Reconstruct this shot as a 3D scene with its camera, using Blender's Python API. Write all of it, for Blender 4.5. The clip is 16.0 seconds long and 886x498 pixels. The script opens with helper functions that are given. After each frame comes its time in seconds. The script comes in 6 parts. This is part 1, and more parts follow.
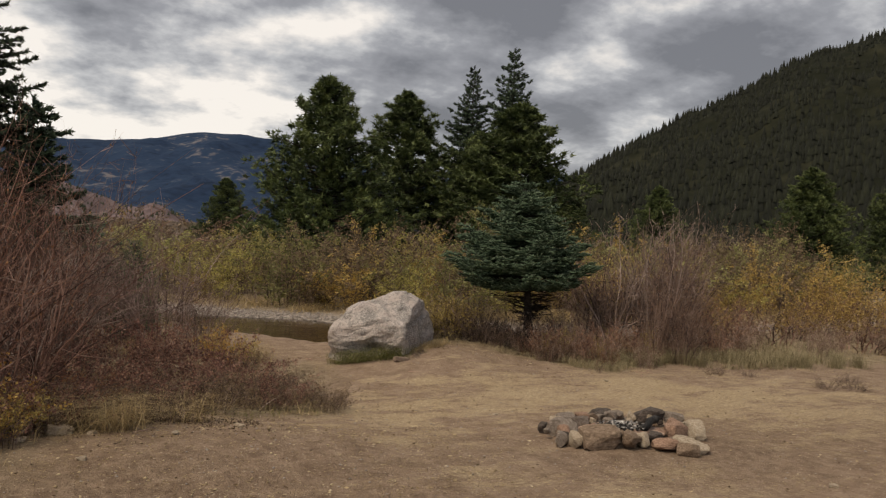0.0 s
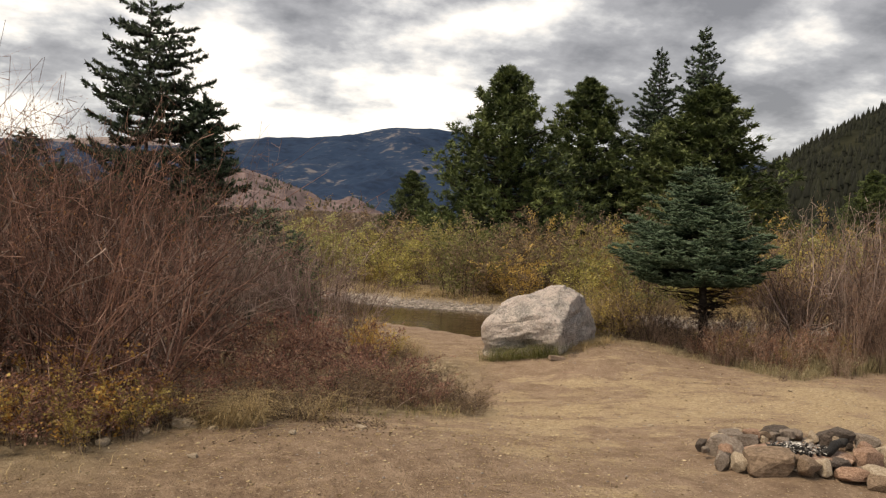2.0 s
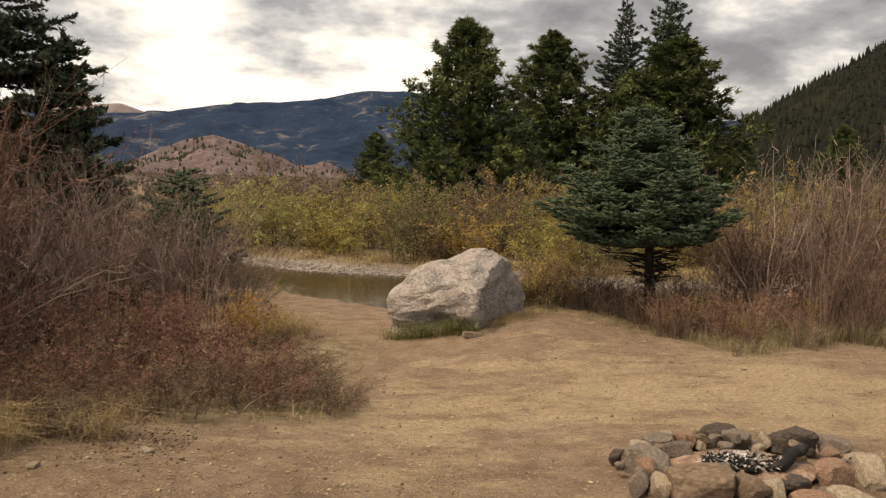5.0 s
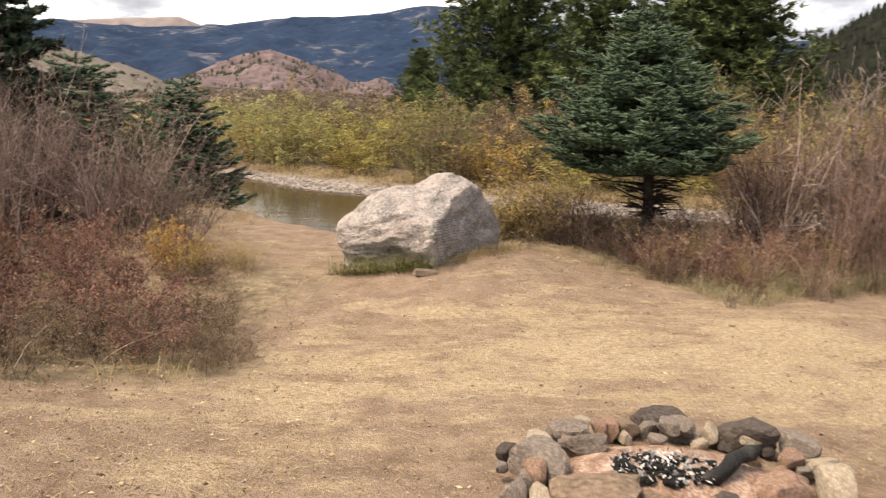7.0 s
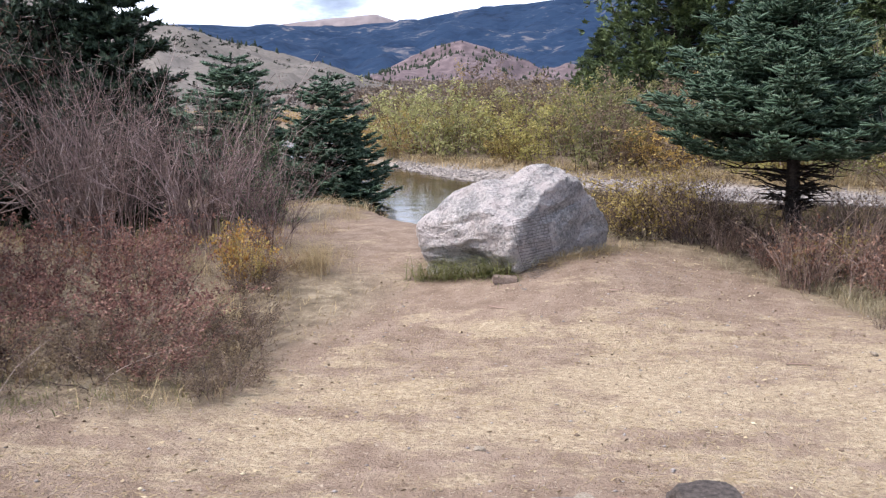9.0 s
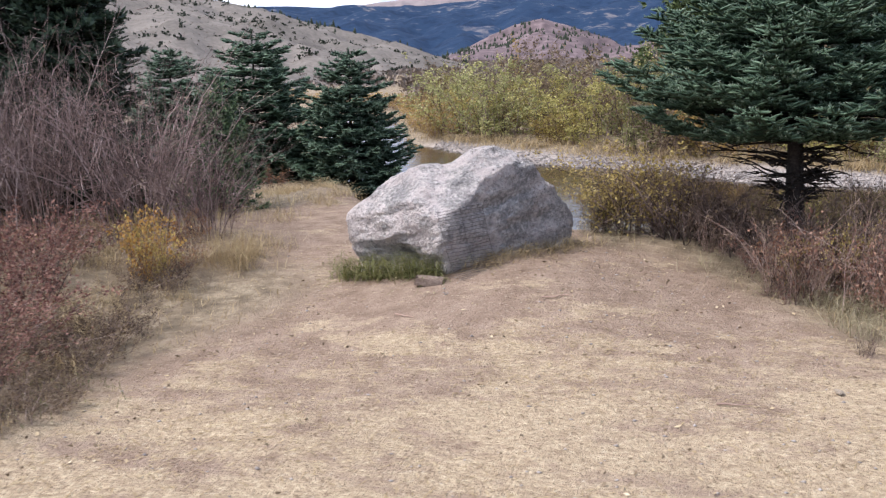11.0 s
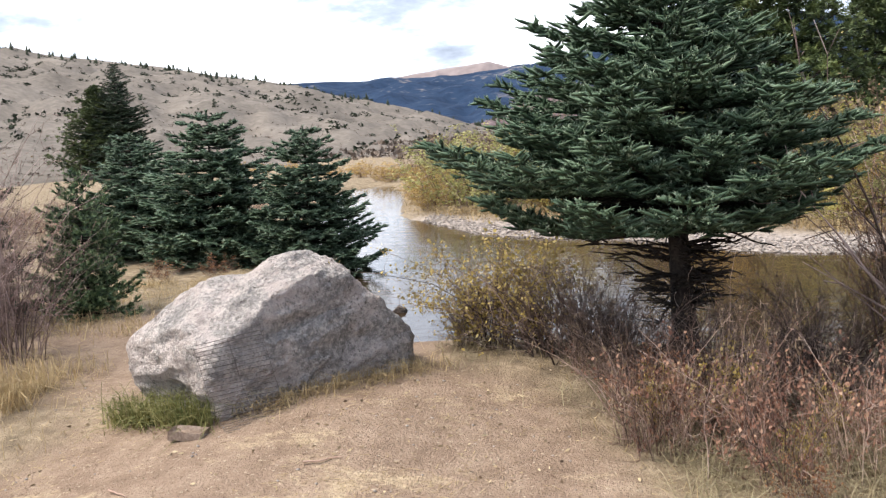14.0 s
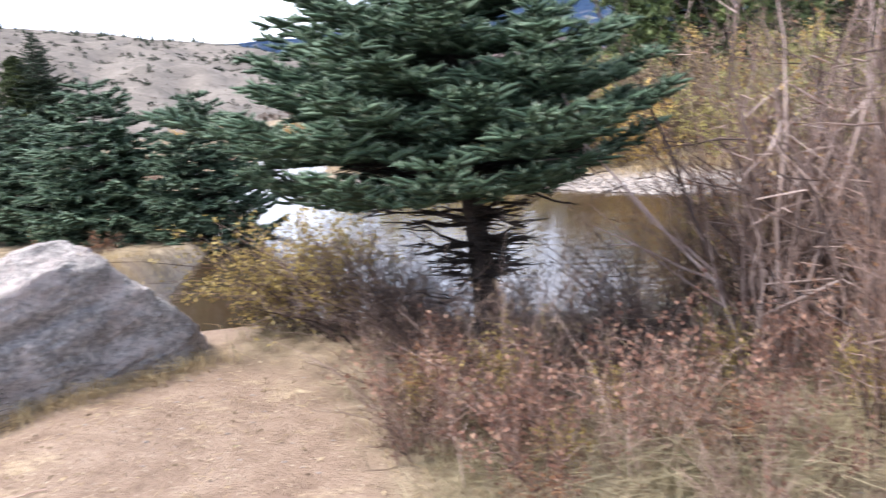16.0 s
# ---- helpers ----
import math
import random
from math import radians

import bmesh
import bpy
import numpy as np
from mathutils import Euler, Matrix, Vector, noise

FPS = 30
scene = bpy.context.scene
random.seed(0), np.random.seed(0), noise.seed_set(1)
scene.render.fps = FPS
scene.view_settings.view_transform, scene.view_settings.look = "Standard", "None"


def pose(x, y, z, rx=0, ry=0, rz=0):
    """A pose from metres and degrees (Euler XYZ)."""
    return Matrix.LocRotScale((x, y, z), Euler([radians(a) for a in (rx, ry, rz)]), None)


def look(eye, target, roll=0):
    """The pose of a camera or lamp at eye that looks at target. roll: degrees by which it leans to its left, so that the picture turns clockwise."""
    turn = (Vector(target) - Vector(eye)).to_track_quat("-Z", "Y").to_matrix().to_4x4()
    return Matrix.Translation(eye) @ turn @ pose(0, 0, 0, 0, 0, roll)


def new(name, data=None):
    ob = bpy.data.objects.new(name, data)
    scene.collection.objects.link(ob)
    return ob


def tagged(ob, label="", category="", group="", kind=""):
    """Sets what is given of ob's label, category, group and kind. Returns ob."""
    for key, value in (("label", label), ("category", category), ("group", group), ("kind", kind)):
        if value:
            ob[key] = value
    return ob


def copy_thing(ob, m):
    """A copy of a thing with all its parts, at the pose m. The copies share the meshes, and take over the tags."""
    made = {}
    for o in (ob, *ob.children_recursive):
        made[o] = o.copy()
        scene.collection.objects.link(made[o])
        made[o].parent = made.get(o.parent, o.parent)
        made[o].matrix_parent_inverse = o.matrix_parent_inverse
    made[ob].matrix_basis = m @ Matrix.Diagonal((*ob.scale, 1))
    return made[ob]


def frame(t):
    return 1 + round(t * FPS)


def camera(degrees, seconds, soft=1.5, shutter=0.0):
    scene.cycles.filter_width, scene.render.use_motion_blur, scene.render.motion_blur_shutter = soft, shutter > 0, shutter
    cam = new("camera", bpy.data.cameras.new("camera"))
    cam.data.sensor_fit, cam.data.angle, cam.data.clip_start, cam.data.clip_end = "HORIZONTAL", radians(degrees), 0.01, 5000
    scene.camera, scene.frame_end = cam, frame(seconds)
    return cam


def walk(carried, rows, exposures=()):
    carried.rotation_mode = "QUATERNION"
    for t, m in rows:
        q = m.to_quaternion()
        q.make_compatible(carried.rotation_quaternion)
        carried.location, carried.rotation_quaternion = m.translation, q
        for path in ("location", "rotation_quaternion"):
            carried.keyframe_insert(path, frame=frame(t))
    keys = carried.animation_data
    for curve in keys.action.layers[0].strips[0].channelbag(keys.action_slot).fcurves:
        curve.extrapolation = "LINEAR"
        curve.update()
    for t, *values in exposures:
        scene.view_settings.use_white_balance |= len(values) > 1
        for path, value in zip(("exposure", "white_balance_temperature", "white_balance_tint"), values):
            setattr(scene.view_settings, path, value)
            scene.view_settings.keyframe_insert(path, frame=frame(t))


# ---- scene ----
cam = camera(57.2, 16.0, soft=1.25, shutter=0.35)
PATH = [
    (0, (-3.918, -1.053, 1.715), (-3.152, 0.794, 1.693), 3.1),
    (0.5, (-3.821, -0.94, 1.725), (-3.124, 0.934, 1.685), 2.6),
    (1, (-3.718, -0.882, 1.742), (-3.156, 1.037, 1.693), 2.1),
    (1.5, (-3.514, -0.735, 1.758), (-3.121, 1.225, 1.702), 2.9),
    (2, (-3.345, -0.606, 1.734), (-3.018, 1.365, 1.666), 2.9),
    (2.5, (-3.18, -0.422, 1.754), (-2.791, 1.538, 1.666), 2.8),
    (3, (-2.974, -0.205, 1.735), (-2.615, 1.759, 1.607), 2.4),
    (5.5, (-1.961, 1.114, 1.636), (-1.545, 3.063, 1.463), 1.4),
    (6, (-1.654, 1.334, 1.624), (-1.176, 3.258, 1.357), 1.9),
    (6.5, (-1.361, 1.542, 1.64), (-0.944, 3.471, 1.316), 2.4),
    (7, (-1.077, 1.818, 1.649), (-0.815, 3.768, 1.294), 2.8),
    (7.5, (-0.785, 2.035, 1.623), (-0.785, 4.001, 1.254), 3.1),
    (8, (-0.551, 2.258, 1.623), (-0.691, 4.215, 1.238), 2.3),
    (8.5, (-0.349, 2.458, 1.656), (-0.508, 4.413, 1.267), 0.7),
    (11, (0.894, 3.743, 1.568), (0.504, 5.653, 1.124), -0.5),
    (11.5, (1.053, 4.04, 1.603), (0.727, 5.975, 1.217), -0.9),
    (12, (1.262, 4.315, 1.553), (0.969, 6.258, 1.18), -2.7),
    (12.5, (1.465, 4.593, 1.575), (1.15, 6.534, 1.208), -2.8),
    (13, (1.656, 4.875, 1.587), (1.329, 6.822, 1.264), -2.8),
    (13.5, (1.88, 5.14, 1.593), (1.512, 7.083, 1.296), -3.2),
    (14, (2.107, 5.32, 1.632), (1.615, 7.238, 1.348), -3.0),
    (14.5, (2.268, 5.563, 1.641), (1.703, 7.461, 1.363), -2.9),
    (15, (2.425, 5.741, 1.647), (1.794, 7.615, 1.348), -3.8),
    (15.5, (2.698, 5.909, 1.628), (2.075, 7.778, 1.282), -4.7),
    (16, (2.957, 6.094, 1.584), (2.56, 8.012, 1.179), -6.1),
]
walk(cam, [(t, look(eye, target, roll)) for t, eye, target, roll in PATH],
     [(0.0, 0.2, 7900, 11), (0.5, 0.3, 7900, 11), (1.0, 0.5, 8100, 10), (2.0, 0.68, 8300, 11), (3.0, 0.7, 8900, 11), (5.3, 0.62, 9100, 12), (5.6, 0.7, 9200, 12), (6.0, 1.27, 10200, 12), (6.5, 1.42, 9400, 12), (7.0, 1.4, 7900, 13), (7.5, 1.42, 6600, 13), (8.5, 1.45, 5900, 14), (11.0, 1.38, 5900, 14), (12.5, 1.55, 5900, 13), (14.0, 1.6, 6500, 10), (15.0, 1.7, 6500, 12), (16.0, 2.1, 6000, 14)])


# ---- world, sun ----
SUN_AZ, SUN_EL = radians(-108), radians(58)
world = bpy.data.worlds.new("sky")
scene.world = world
world.use_nodes = True
wt = world.node_tree
wt.nodes.clear()


def wnode(kind, **values):
    n = wt.nodes.new(kind)
    for k, v in values.items():
        n.inputs[k].default_value = v
    return n


w_out = wnode("ShaderNodeOutputWorld")
w_bg = wnode("ShaderNodeBackground")
sky = wnode("ShaderNodeTexSky")
sky.sky_type, sky.sun_disc = "NISHITA", False
sky.sun_elevation, sky.sun_rotation = SUN_EL, SUN_AZ
coord = wnode("ShaderNodeTexCoord")
sep = wnode("ShaderNodeSeparateXYZ")
wt.links.new(coord.outputs["Generated"], sep.inputs[0])


def wmath(op, a, b=None):
    n = wt.nodes.new("ShaderNodeMath")
    n.operation = op
    for i, v in enumerate((a, b)):
        if v is None:
            continue
        if isinstance(v, (int, float)):
            n.inputs[i].default_value = v
        else:
            wt.links.new(v, n.inputs[i])
    return n.outputs[0]


# the cloud deck lies flat, so clouds shrink and crowd towards the horizon
up = wmath("ADD", wmath("MAXIMUM", sep.outputs[2], 0.0), 0.30)
flat = wnode("ShaderNodeCombineXYZ")
wt.links.new(wmath("DIVIDE", sep.outputs[0], up), flat.inputs[0])
wt.links.new(wmath("DIVIDE", sep.outputs[1], up), flat.inputs[1])
shift = wnode("ShaderNodeMapping")
shift.inputs["Location"].default_value = (4.3, 7.1, 0)
wt.links.new(flat.outputs[0], shift.inputs["Vector"])
c1 = wnode("ShaderNodeTexNoise", Scale=2.9, Detail=12.0, Roughness=0.56, Distortion=0.0)
wt.links.new(shift.outputs[0], c1.inputs["Vector"])
ramp = wt.nodes.new("ShaderNodeValToRGB")
for i, (p, c) in enumerate([(0.36, (0.185, 0.208, 0.265)), (0.47, (0.33, 0.37, 0.46)), (0.535, (0.53, 0.59, 0.70)), (0.63, (0.96, 1.0, 1.08))]):
    e = ramp.color_ramp.elements[i] if i < 2 else ramp.color_ramp.elements.new(p)
    e.position, e.color = p, (*c, 1)
# thinner, brighter cloud towards the horizon
low = wnode("ShaderNodeMapRange")
for i, v in enumerate((0.0, 0.34, 0.02, -0.08)):
    low.inputs[i + 1].default_value = v
wt.links.new(sep.outputs[2], low.inputs[0])
# the veiled sun shows through as brighter, thinner cloud
veil = wt.nodes.new("ShaderNodeVectorMath")
veil.operation = "DOT_PRODUCT"
veil.inputs[1].default_value = (math.sin(SUN_AZ) * math.cos(SUN_EL), math.cos(SUN_AZ) * math.cos(SUN_EL), math.sin(SUN_EL))
wt.links.new(coord.outputs["Generated"], veil.inputs[0])
glow = wmath("MULTIPLY", wmath("POWER", wmath("MAXIMUM", veil.outputs["Value"], 0.0), 1.5), 0.15)
deck = wmath("ADD", wmath("ADD", c1.outputs[0], low.outputs[0]), glow)
# rifts and thick banks in the cloud over the river: direction, width in degrees, how much thinner
for way, wide, amount in (((0.04, 0.98, 0.165), 6, 0.13), ((0.19, 0.96, 0.17), 5, 0.08), ((0.02, 0.972, 0.235), 3.5, -0.08), ((0.52, 0.80, 0.29), 6, -0.02), ((0.36, 0.895, 0.275), 5, -0.035), ((0.25, 0.95, 0.185), 2.5, -0.05), ((0.52, 0.83, 0.19), 7, -0.035), ((-0.45, 0.87, 0.13), 11, 0.19), ((-0.06, 0.985, 0.15), 4, 0.09)):
    spot = wt.nodes.new("ShaderNodeVectorMath")
    spot.operation = "DOT_PRODUCT"
    spot.inputs[1].default_value = Vector(way).normalized()
    wt.links.new(coord.outputs["Generated"], spot.inputs[0])
    deck = wmath("ADD", deck, wmath("MULTIPLY", wmath("POWER", wmath("MAXIMUM", spot.outputs["Value"], 0.0), 0.69 / (1 - math.cos(radians(wide)))), amount))
wt.links.new(deck, ramp.inputs[0])
thin = wt.nodes.new("ShaderNodeMix")
thin.data_type = "RGBA"
thin.inputs["Factor"].default_value = 0.90
tint = wt.nodes.new("ShaderNodeVectorMath")
tint.operation = "SCALE"
tint.inputs["Scale"].default_value = 0.10
wt.links.new(sky.outputs[0], tint.inputs[0])
wt.links.new(tint.outputs[0], thin.inputs["A"])
wt.links.new(ramp.outputs[0], thin.inputs["B"])
wt.links.new(thin.outputs["Result"], w_bg.inputs["Color"])
w_bg.inputs["Strength"].default_value = 0.83
wt.links.new(w_bg.outputs[0], w_out.inputs[0])

lamp = bpy.data.lights.new("sun", "SUN")
lamp.energy, lamp.angle, lamp.color = 2.15, radians(22), (1.0, 0.90, 0.78)
sun = new("sun", lamp)
sun.matrix_world = look((math.sin(SUN_AZ) * math.cos(SUN_EL) * 50, math.cos(SUN_AZ) * math.cos(SUN_EL) * 50, math.sin(SUN_EL) * 50), (0, 0, 0))

# ---- materials ----


def mat(name, cols, scale=3.0, fine=40.0, rough=0.9, bump=0.3, dist=0.02, vary=0.0, island=False, spec=0.3, per_object=0.0, translucent=0.0, tone=False, clump=5.0):
    """Procedural surface: cols are spread by noise at two scales (or by island), with relief."""
    m = bpy.data.materials.new(name)
    m.use_nodes = True
    t = m.node_tree
    b = t.nodes["Principled BSDF"]
    b.inputs["Roughness"].default_value = rough
    b.inputs["Specular IOR Level"].default_value = spec
    tc = t.nodes.new("ShaderNodeTexCoord")
    n1 = t.nodes.new("ShaderNodeTexNoise")
    n1.inputs["Scale"].default_value, n1.inputs["Detail"].default_value = scale, 6
    n2 = t.nodes.new("ShaderNodeTexNoise")
    n2.inputs["Scale"].default_value, n2.inputs["Detail"].default_value = fine, 4
    for n in (n1, n2):
        t.links.new(tc.outputs["Object"], n.inputs["Vector"])
    mix = t.nodes.new("ShaderNodeMix")
    mix.inputs["Factor"].default_value = 0.42
    t.links.new(n1.outputs[0], mix.inputs["A"])
    t.links.new(n2.outputs[0], mix.inputs["B"])
    value = mix.outputs["Result"]
    r = t.nodes.new("ShaderNodeValToRGB")
    lo, hi = 0.34, 0.66
    if island:
        geo = t.nodes.new("ShaderNodeNewGeometry")
        n1.inputs["Scale"].default_value, n1.inputs["Detail"].default_value = clump, 3
        soft = t.nodes.new("ShaderNodeMath")
        soft.operation = "MULTIPLY_ADD"
        soft.inputs[1].default_value, soft.inputs[2].default_value = 2.2, -0.85
        t.links.new(n1.outputs[0], soft.inputs[0])
        blend = t.nodes.new("ShaderNodeMix")
        blend.inputs["Factor"].default_value = 0.45
        t.links.new(geo.outputs["Random Per Island"], blend.inputs["A"])
        t.links.new(soft.outputs[0], blend.inputs["B"])
        value = blend.outputs["Result"]
        lo, hi = 0.08, 0.92
    if tone:
        att = t.nodes.new("ShaderNodeAttribute")
        att.attribute_name = "tone"
        value = att.outputs["Fac"]
        lo, hi = 0.0, 1.0
    for i, c in enumerate(cols):
        p = lo + (hi - lo) * i / max(1, len(cols) - 1)
        e = r.color_ramp.elements[i] if i < 2 else r.color_ramp.elements.new(p)
        e.position, e.color = p, (*c, 1)
    t.links.new(value, r.inputs[0])
    col = r.outputs[0]
    if per_object:
        info = t.nodes.new("ShaderNodeObjectInfo")
        hsv = t.nodes.new("ShaderNodeHueSaturation")
        rng = t.nodes.new("ShaderNodeMapRange")
        rng.inputs["To Min"].default_value, rng.inputs["To Max"].default_value = 1 - per_object, 1 + per_object
        t.links.new(info.outputs["Random"], rng.inputs["Value"])
        t.links.new(rng.outputs[0], hsv.inputs["Value"])
        t.links.new(col, hsv.inputs["Color"])
        col = hsv.outputs[0]
    t.links.new(col, b.inputs["Base Color"])
    if bump:
        bn = t.nodes.new("ShaderNodeBump")
        bn.inputs["Strength"].default_value, bn.inputs["Distance"].default_value = bump, dist
        t.links.new(mix.outputs["Result"], bn.inputs["Height"])
        t.links.new(bn.outputs[0], b.inputs["Normal"])
    if translucent:
        tr = t.nodes.new("ShaderNodeBsdfTranslucent")
        t.links.new(col, tr.inputs["Color"])
        ms = t.nodes.new("ShaderNodeMixShader")
        ms.inputs[0].default_value = translucent
        t.links.new(b.outputs[0], ms.inputs[1])
        t.links.new(tr.outputs[0], ms.inputs[2])
        t.links.new(ms.outputs[0], t.nodes["Material Output"].inputs[0])
    return m


def granite():
    """Pinkish granite with grey lichen, dark stains and speckle."""
    m = bpy.data.materials.new("granite")
    m.use_nodes = True
    t = m.node_tree
    b = t.nodes["Principled BSDF"]
    b.inputs["Roughness"].default_value, b.inputs["Specular IOR Level"].default_value = 0.88, 0.25
    tc = t.nodes.new("ShaderNodeTexCoord")

    def noisy(scale, detail=6.0, rough=0.6):
        n = t.nodes.new("ShaderNodeTexNoise")
        n.inputs["Scale"].default_value, n.inputs["Detail"].default_value, n.inputs["Roughness"].default_value = scale, detail, rough
        t.links.new(tc.outputs["Object"], n.inputs["Vector"])
        return n.outputs[0]

    def ramped(v, stops):
        r = t.nodes.new("ShaderNodeValToRGB")
        for i, (p, c) in enumerate(stops):
            e = r.color_ramp.elements[i] if i < 2 else r.color_ramp.elements.new(p)
            e.position, e.color = p, (*c, 1) if isinstance(c, tuple) else (c, c, c, 1)
        t.links.new(v, r.inputs[0])
        return r.outputs[0]

    def mixed(f, a, c):
        x = t.nodes.new("ShaderNodeMix")
        x.data_type = "RGBA"
        t.links.new(f, x.inputs["Factor"])
        t.links.new(a, x.inputs["A"])
        t.links.new(c, x.inputs["B"])
        return x.outputs["Result"]

    col = ramped(noisy(3.0, 10, 0.72), [(0.36, (0.42, 0.36, 0.34)), (0.48, (0.59, 0.52, 0.495)), (0.60, (0.71, 0.64, 0.61))])
    stain = ramped(noisy(3.4, 14, 0.88), [(0.49, 0.0), (0.53, 0.8)])
    col = mixed(stain, col, ramped(noisy(28, 3), [(0.35, (0.13, 0.125, 0.12)), (0.65, (0.42, 0.405, 0.39))]))
    lichen = ramped(noisy(1.9, 10, 0.75), [(0.50, 0.0), (0.56, 0.6)])
    col = mixed(lichen, col, ramped(noisy(18, 6, 0.8), [(0.38, (0.15, 0.145, 0.145)), (0.62, (0.44, 0.42, 0.41))]))
    spots = ramped(noisy(44, 8, 0.8), [(0.545, 0.0), (0.60, 0.85)])
    col = mixed(spots, col, ramped(noisy(12), [(0.4, (0.09, 0.085, 0.08)), (0.6, (0.16, 0.15, 0.14))]))
    pale = ramped(noisy(36, 8, 0.8), [(0.51, 0.0), (0.59, 0.85)])
    col = mixed(pale, col, ramped(noisy(9), [(0.4, (0.58, 0.53, 0.50)), (0.6, (0.69, 0.64, 0.60))]))
    t.links.new(col, b.inputs["Base Color"])
    add = t.nodes.new("ShaderNodeMath")
    add.operation = "ADD"
    t.links.new(noisy(11, 9, 0.7), add.inputs[0])
    t.links.new(noisy(45, 6, 0.7), add.inputs[1])
    bn = t.nodes.new("ShaderNodeBump")
    bn.inputs["Strength"].default_value, bn.inputs["Distance"].default_value = 1.0, 0.042
    t.links.new(add.outputs[0], bn.inputs["Height"])
    t.links.new(bn.outputs[0], b.inputs["Normal"])
    return m


M_BARK = mat("spruce_bark", [(0.012, 0.010, 0.009), (0.032, 0.026, 0.022), (0.075, 0.06, 0.05)], 8, 60, bump=0.8)
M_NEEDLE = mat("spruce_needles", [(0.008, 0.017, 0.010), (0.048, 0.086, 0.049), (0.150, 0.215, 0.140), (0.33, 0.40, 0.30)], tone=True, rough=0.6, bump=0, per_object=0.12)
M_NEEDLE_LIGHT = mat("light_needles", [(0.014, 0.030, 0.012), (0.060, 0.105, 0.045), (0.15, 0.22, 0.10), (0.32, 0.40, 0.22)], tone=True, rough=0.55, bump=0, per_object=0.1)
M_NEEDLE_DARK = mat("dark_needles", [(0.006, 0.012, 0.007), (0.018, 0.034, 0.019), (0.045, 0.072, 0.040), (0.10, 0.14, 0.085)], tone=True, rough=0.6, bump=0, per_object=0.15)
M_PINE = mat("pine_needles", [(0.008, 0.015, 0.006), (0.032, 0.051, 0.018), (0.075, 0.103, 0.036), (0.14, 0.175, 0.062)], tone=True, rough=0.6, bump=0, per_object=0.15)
M_STEM_RED = mat("red_willow_stems", [(0.024, 0.012, 0.010), (0.095, 0.048, 0.038), (0.215, 0.118, 0.092), (0.34, 0.215, 0.175), (0.62, 0.49, 0.43)], island=True, rough=0.7, bump=0, per_object=0.3, clump=1.1)
M_STEM_BROWN = mat("brown_willow_stems", [(0.10, 0.066, 0.052), (0.31, 0.21, 0.165), (0.52, 0.39, 0.32), (0.74, 0.62, 0.53)], island=True, rough=0.75, bump=0, per_object=0.2)
M_STEM_GREY = mat("grey_willow_stems", [(0.06, 0.040, 0.034), (0.20, 0.138, 0.122), (0.37, 0.28, 0.255), (0.66, 0.56, 0.52)], island=True, rough=0.75, bump=0, per_object=0.15, clump=2.2)
M_STEM_DARK = mat("dark_stems", [(0.035, 0.023, 0.019), (0.13, 0.090, 0.074), (0.33, 0.245, 0.205), (0.62, 0.51, 0.44)], island=True, rough=0.8, bump=0, per_object=0.15)
M_STEM_PALE = mat("pale_willow_stems", [(0.06, 0.042, 0.036), (0.21, 0.152, 0.132), (0.43, 0.34, 0.305), (0.70, 0.61, 0.565)], island=True, rough=0.75, bump=0, per_object=0.15, clump=1.5)
M_LEAF_RUST = mat("rust_leaves", [(0.11, 0.050, 0.028), (0.28, 0.140, 0.070), (0.48, 0.28, 0.135)], island=True, rough=0.8, bump=0, per_object=0.2, translucent=0.25)
M_LEAF_MAUVE = mat("dull_red_leaves", [(0.090, 0.040, 0.034), (0.22, 0.112, 0.090), (0.38, 0.220, 0.168), (0.58, 0.42, 0.30)], island=True, rough=0.85, bump=0, per_object=0.3, translucent=0.35)
M_LEAF_ROSE = mat("faded_rose_leaves", [(0.13, 0.062, 0.046), (0.28, 0.150, 0.108), (0.44, 0.27, 0.19), (0.66, 0.50, 0.34)], island=True, rough=0.85, bump=0, per_object=0.3, translucent=0.4)
M_STEM_ROSE = mat("pinkish_willow_stems", [(0.055, 0.034, 0.027), (0.215, 0.138, 0.110), (0.42, 0.305, 0.255), (0.70, 0.58, 0.50)], island=True, rough=0.75, bump=0, per_object=0.2, clump=1.6)
M_LEAF_YELLOW = mat("yellow_leaves", [(0.23, 0.17, 0.045), (0.44, 0.34, 0.11), (0.64, 0.54, 0.25)], island=True, rough=0.7, bump=0, per_object=0.12, translucent=0.35)
M_LEAF_CURRANT = mat("currant_leaves", [(0.26, 0.12, 0.04), (0.50, 0.29, 0.08), (0.62, 0.47, 0.16), (0.52, 0.50, 0.20)], island=True, rough=0.7, bump=0, per_object=0.12, translucent=0.4)
M_LEAF_GOLD = mat("golden_leaves", [(0.29, 0.19, 0.055), (0.52, 0.37, 0.125), (0.68, 0.54, 0.25)], island=True, rough=0.75, bump=0, per_object=0.25, translucent=0.4, clump=1.6)
M_LEAF_OLIVE = mat("olive_leaves", [(0.225, 0.206, 0.062), (0.450, 0.406, 0.138), (0.700, 0.613, 0.275)], island=True, rough=0.75, bump=0, per_object=0.3, translucent=0.4, clump=1.6)
M_LEAF_GREEN = mat("green_leaves", [(0.16, 0.165, 0.065), (0.32, 0.315, 0.13), (0.52, 0.48, 0.24)], island=True, rough=0.75, bump=0, per_object=0.3, translucent=0.4, clump=1.6)
M_LEAF_BROWN = mat("brown_leaves", [(0.09, 0.063, 0.044), (0.24, 0.178, 0.118), (0.46, 0.37, 0.245)], island=True, rough=0.9, bump=0, per_object=0.2, translucent=0.4)
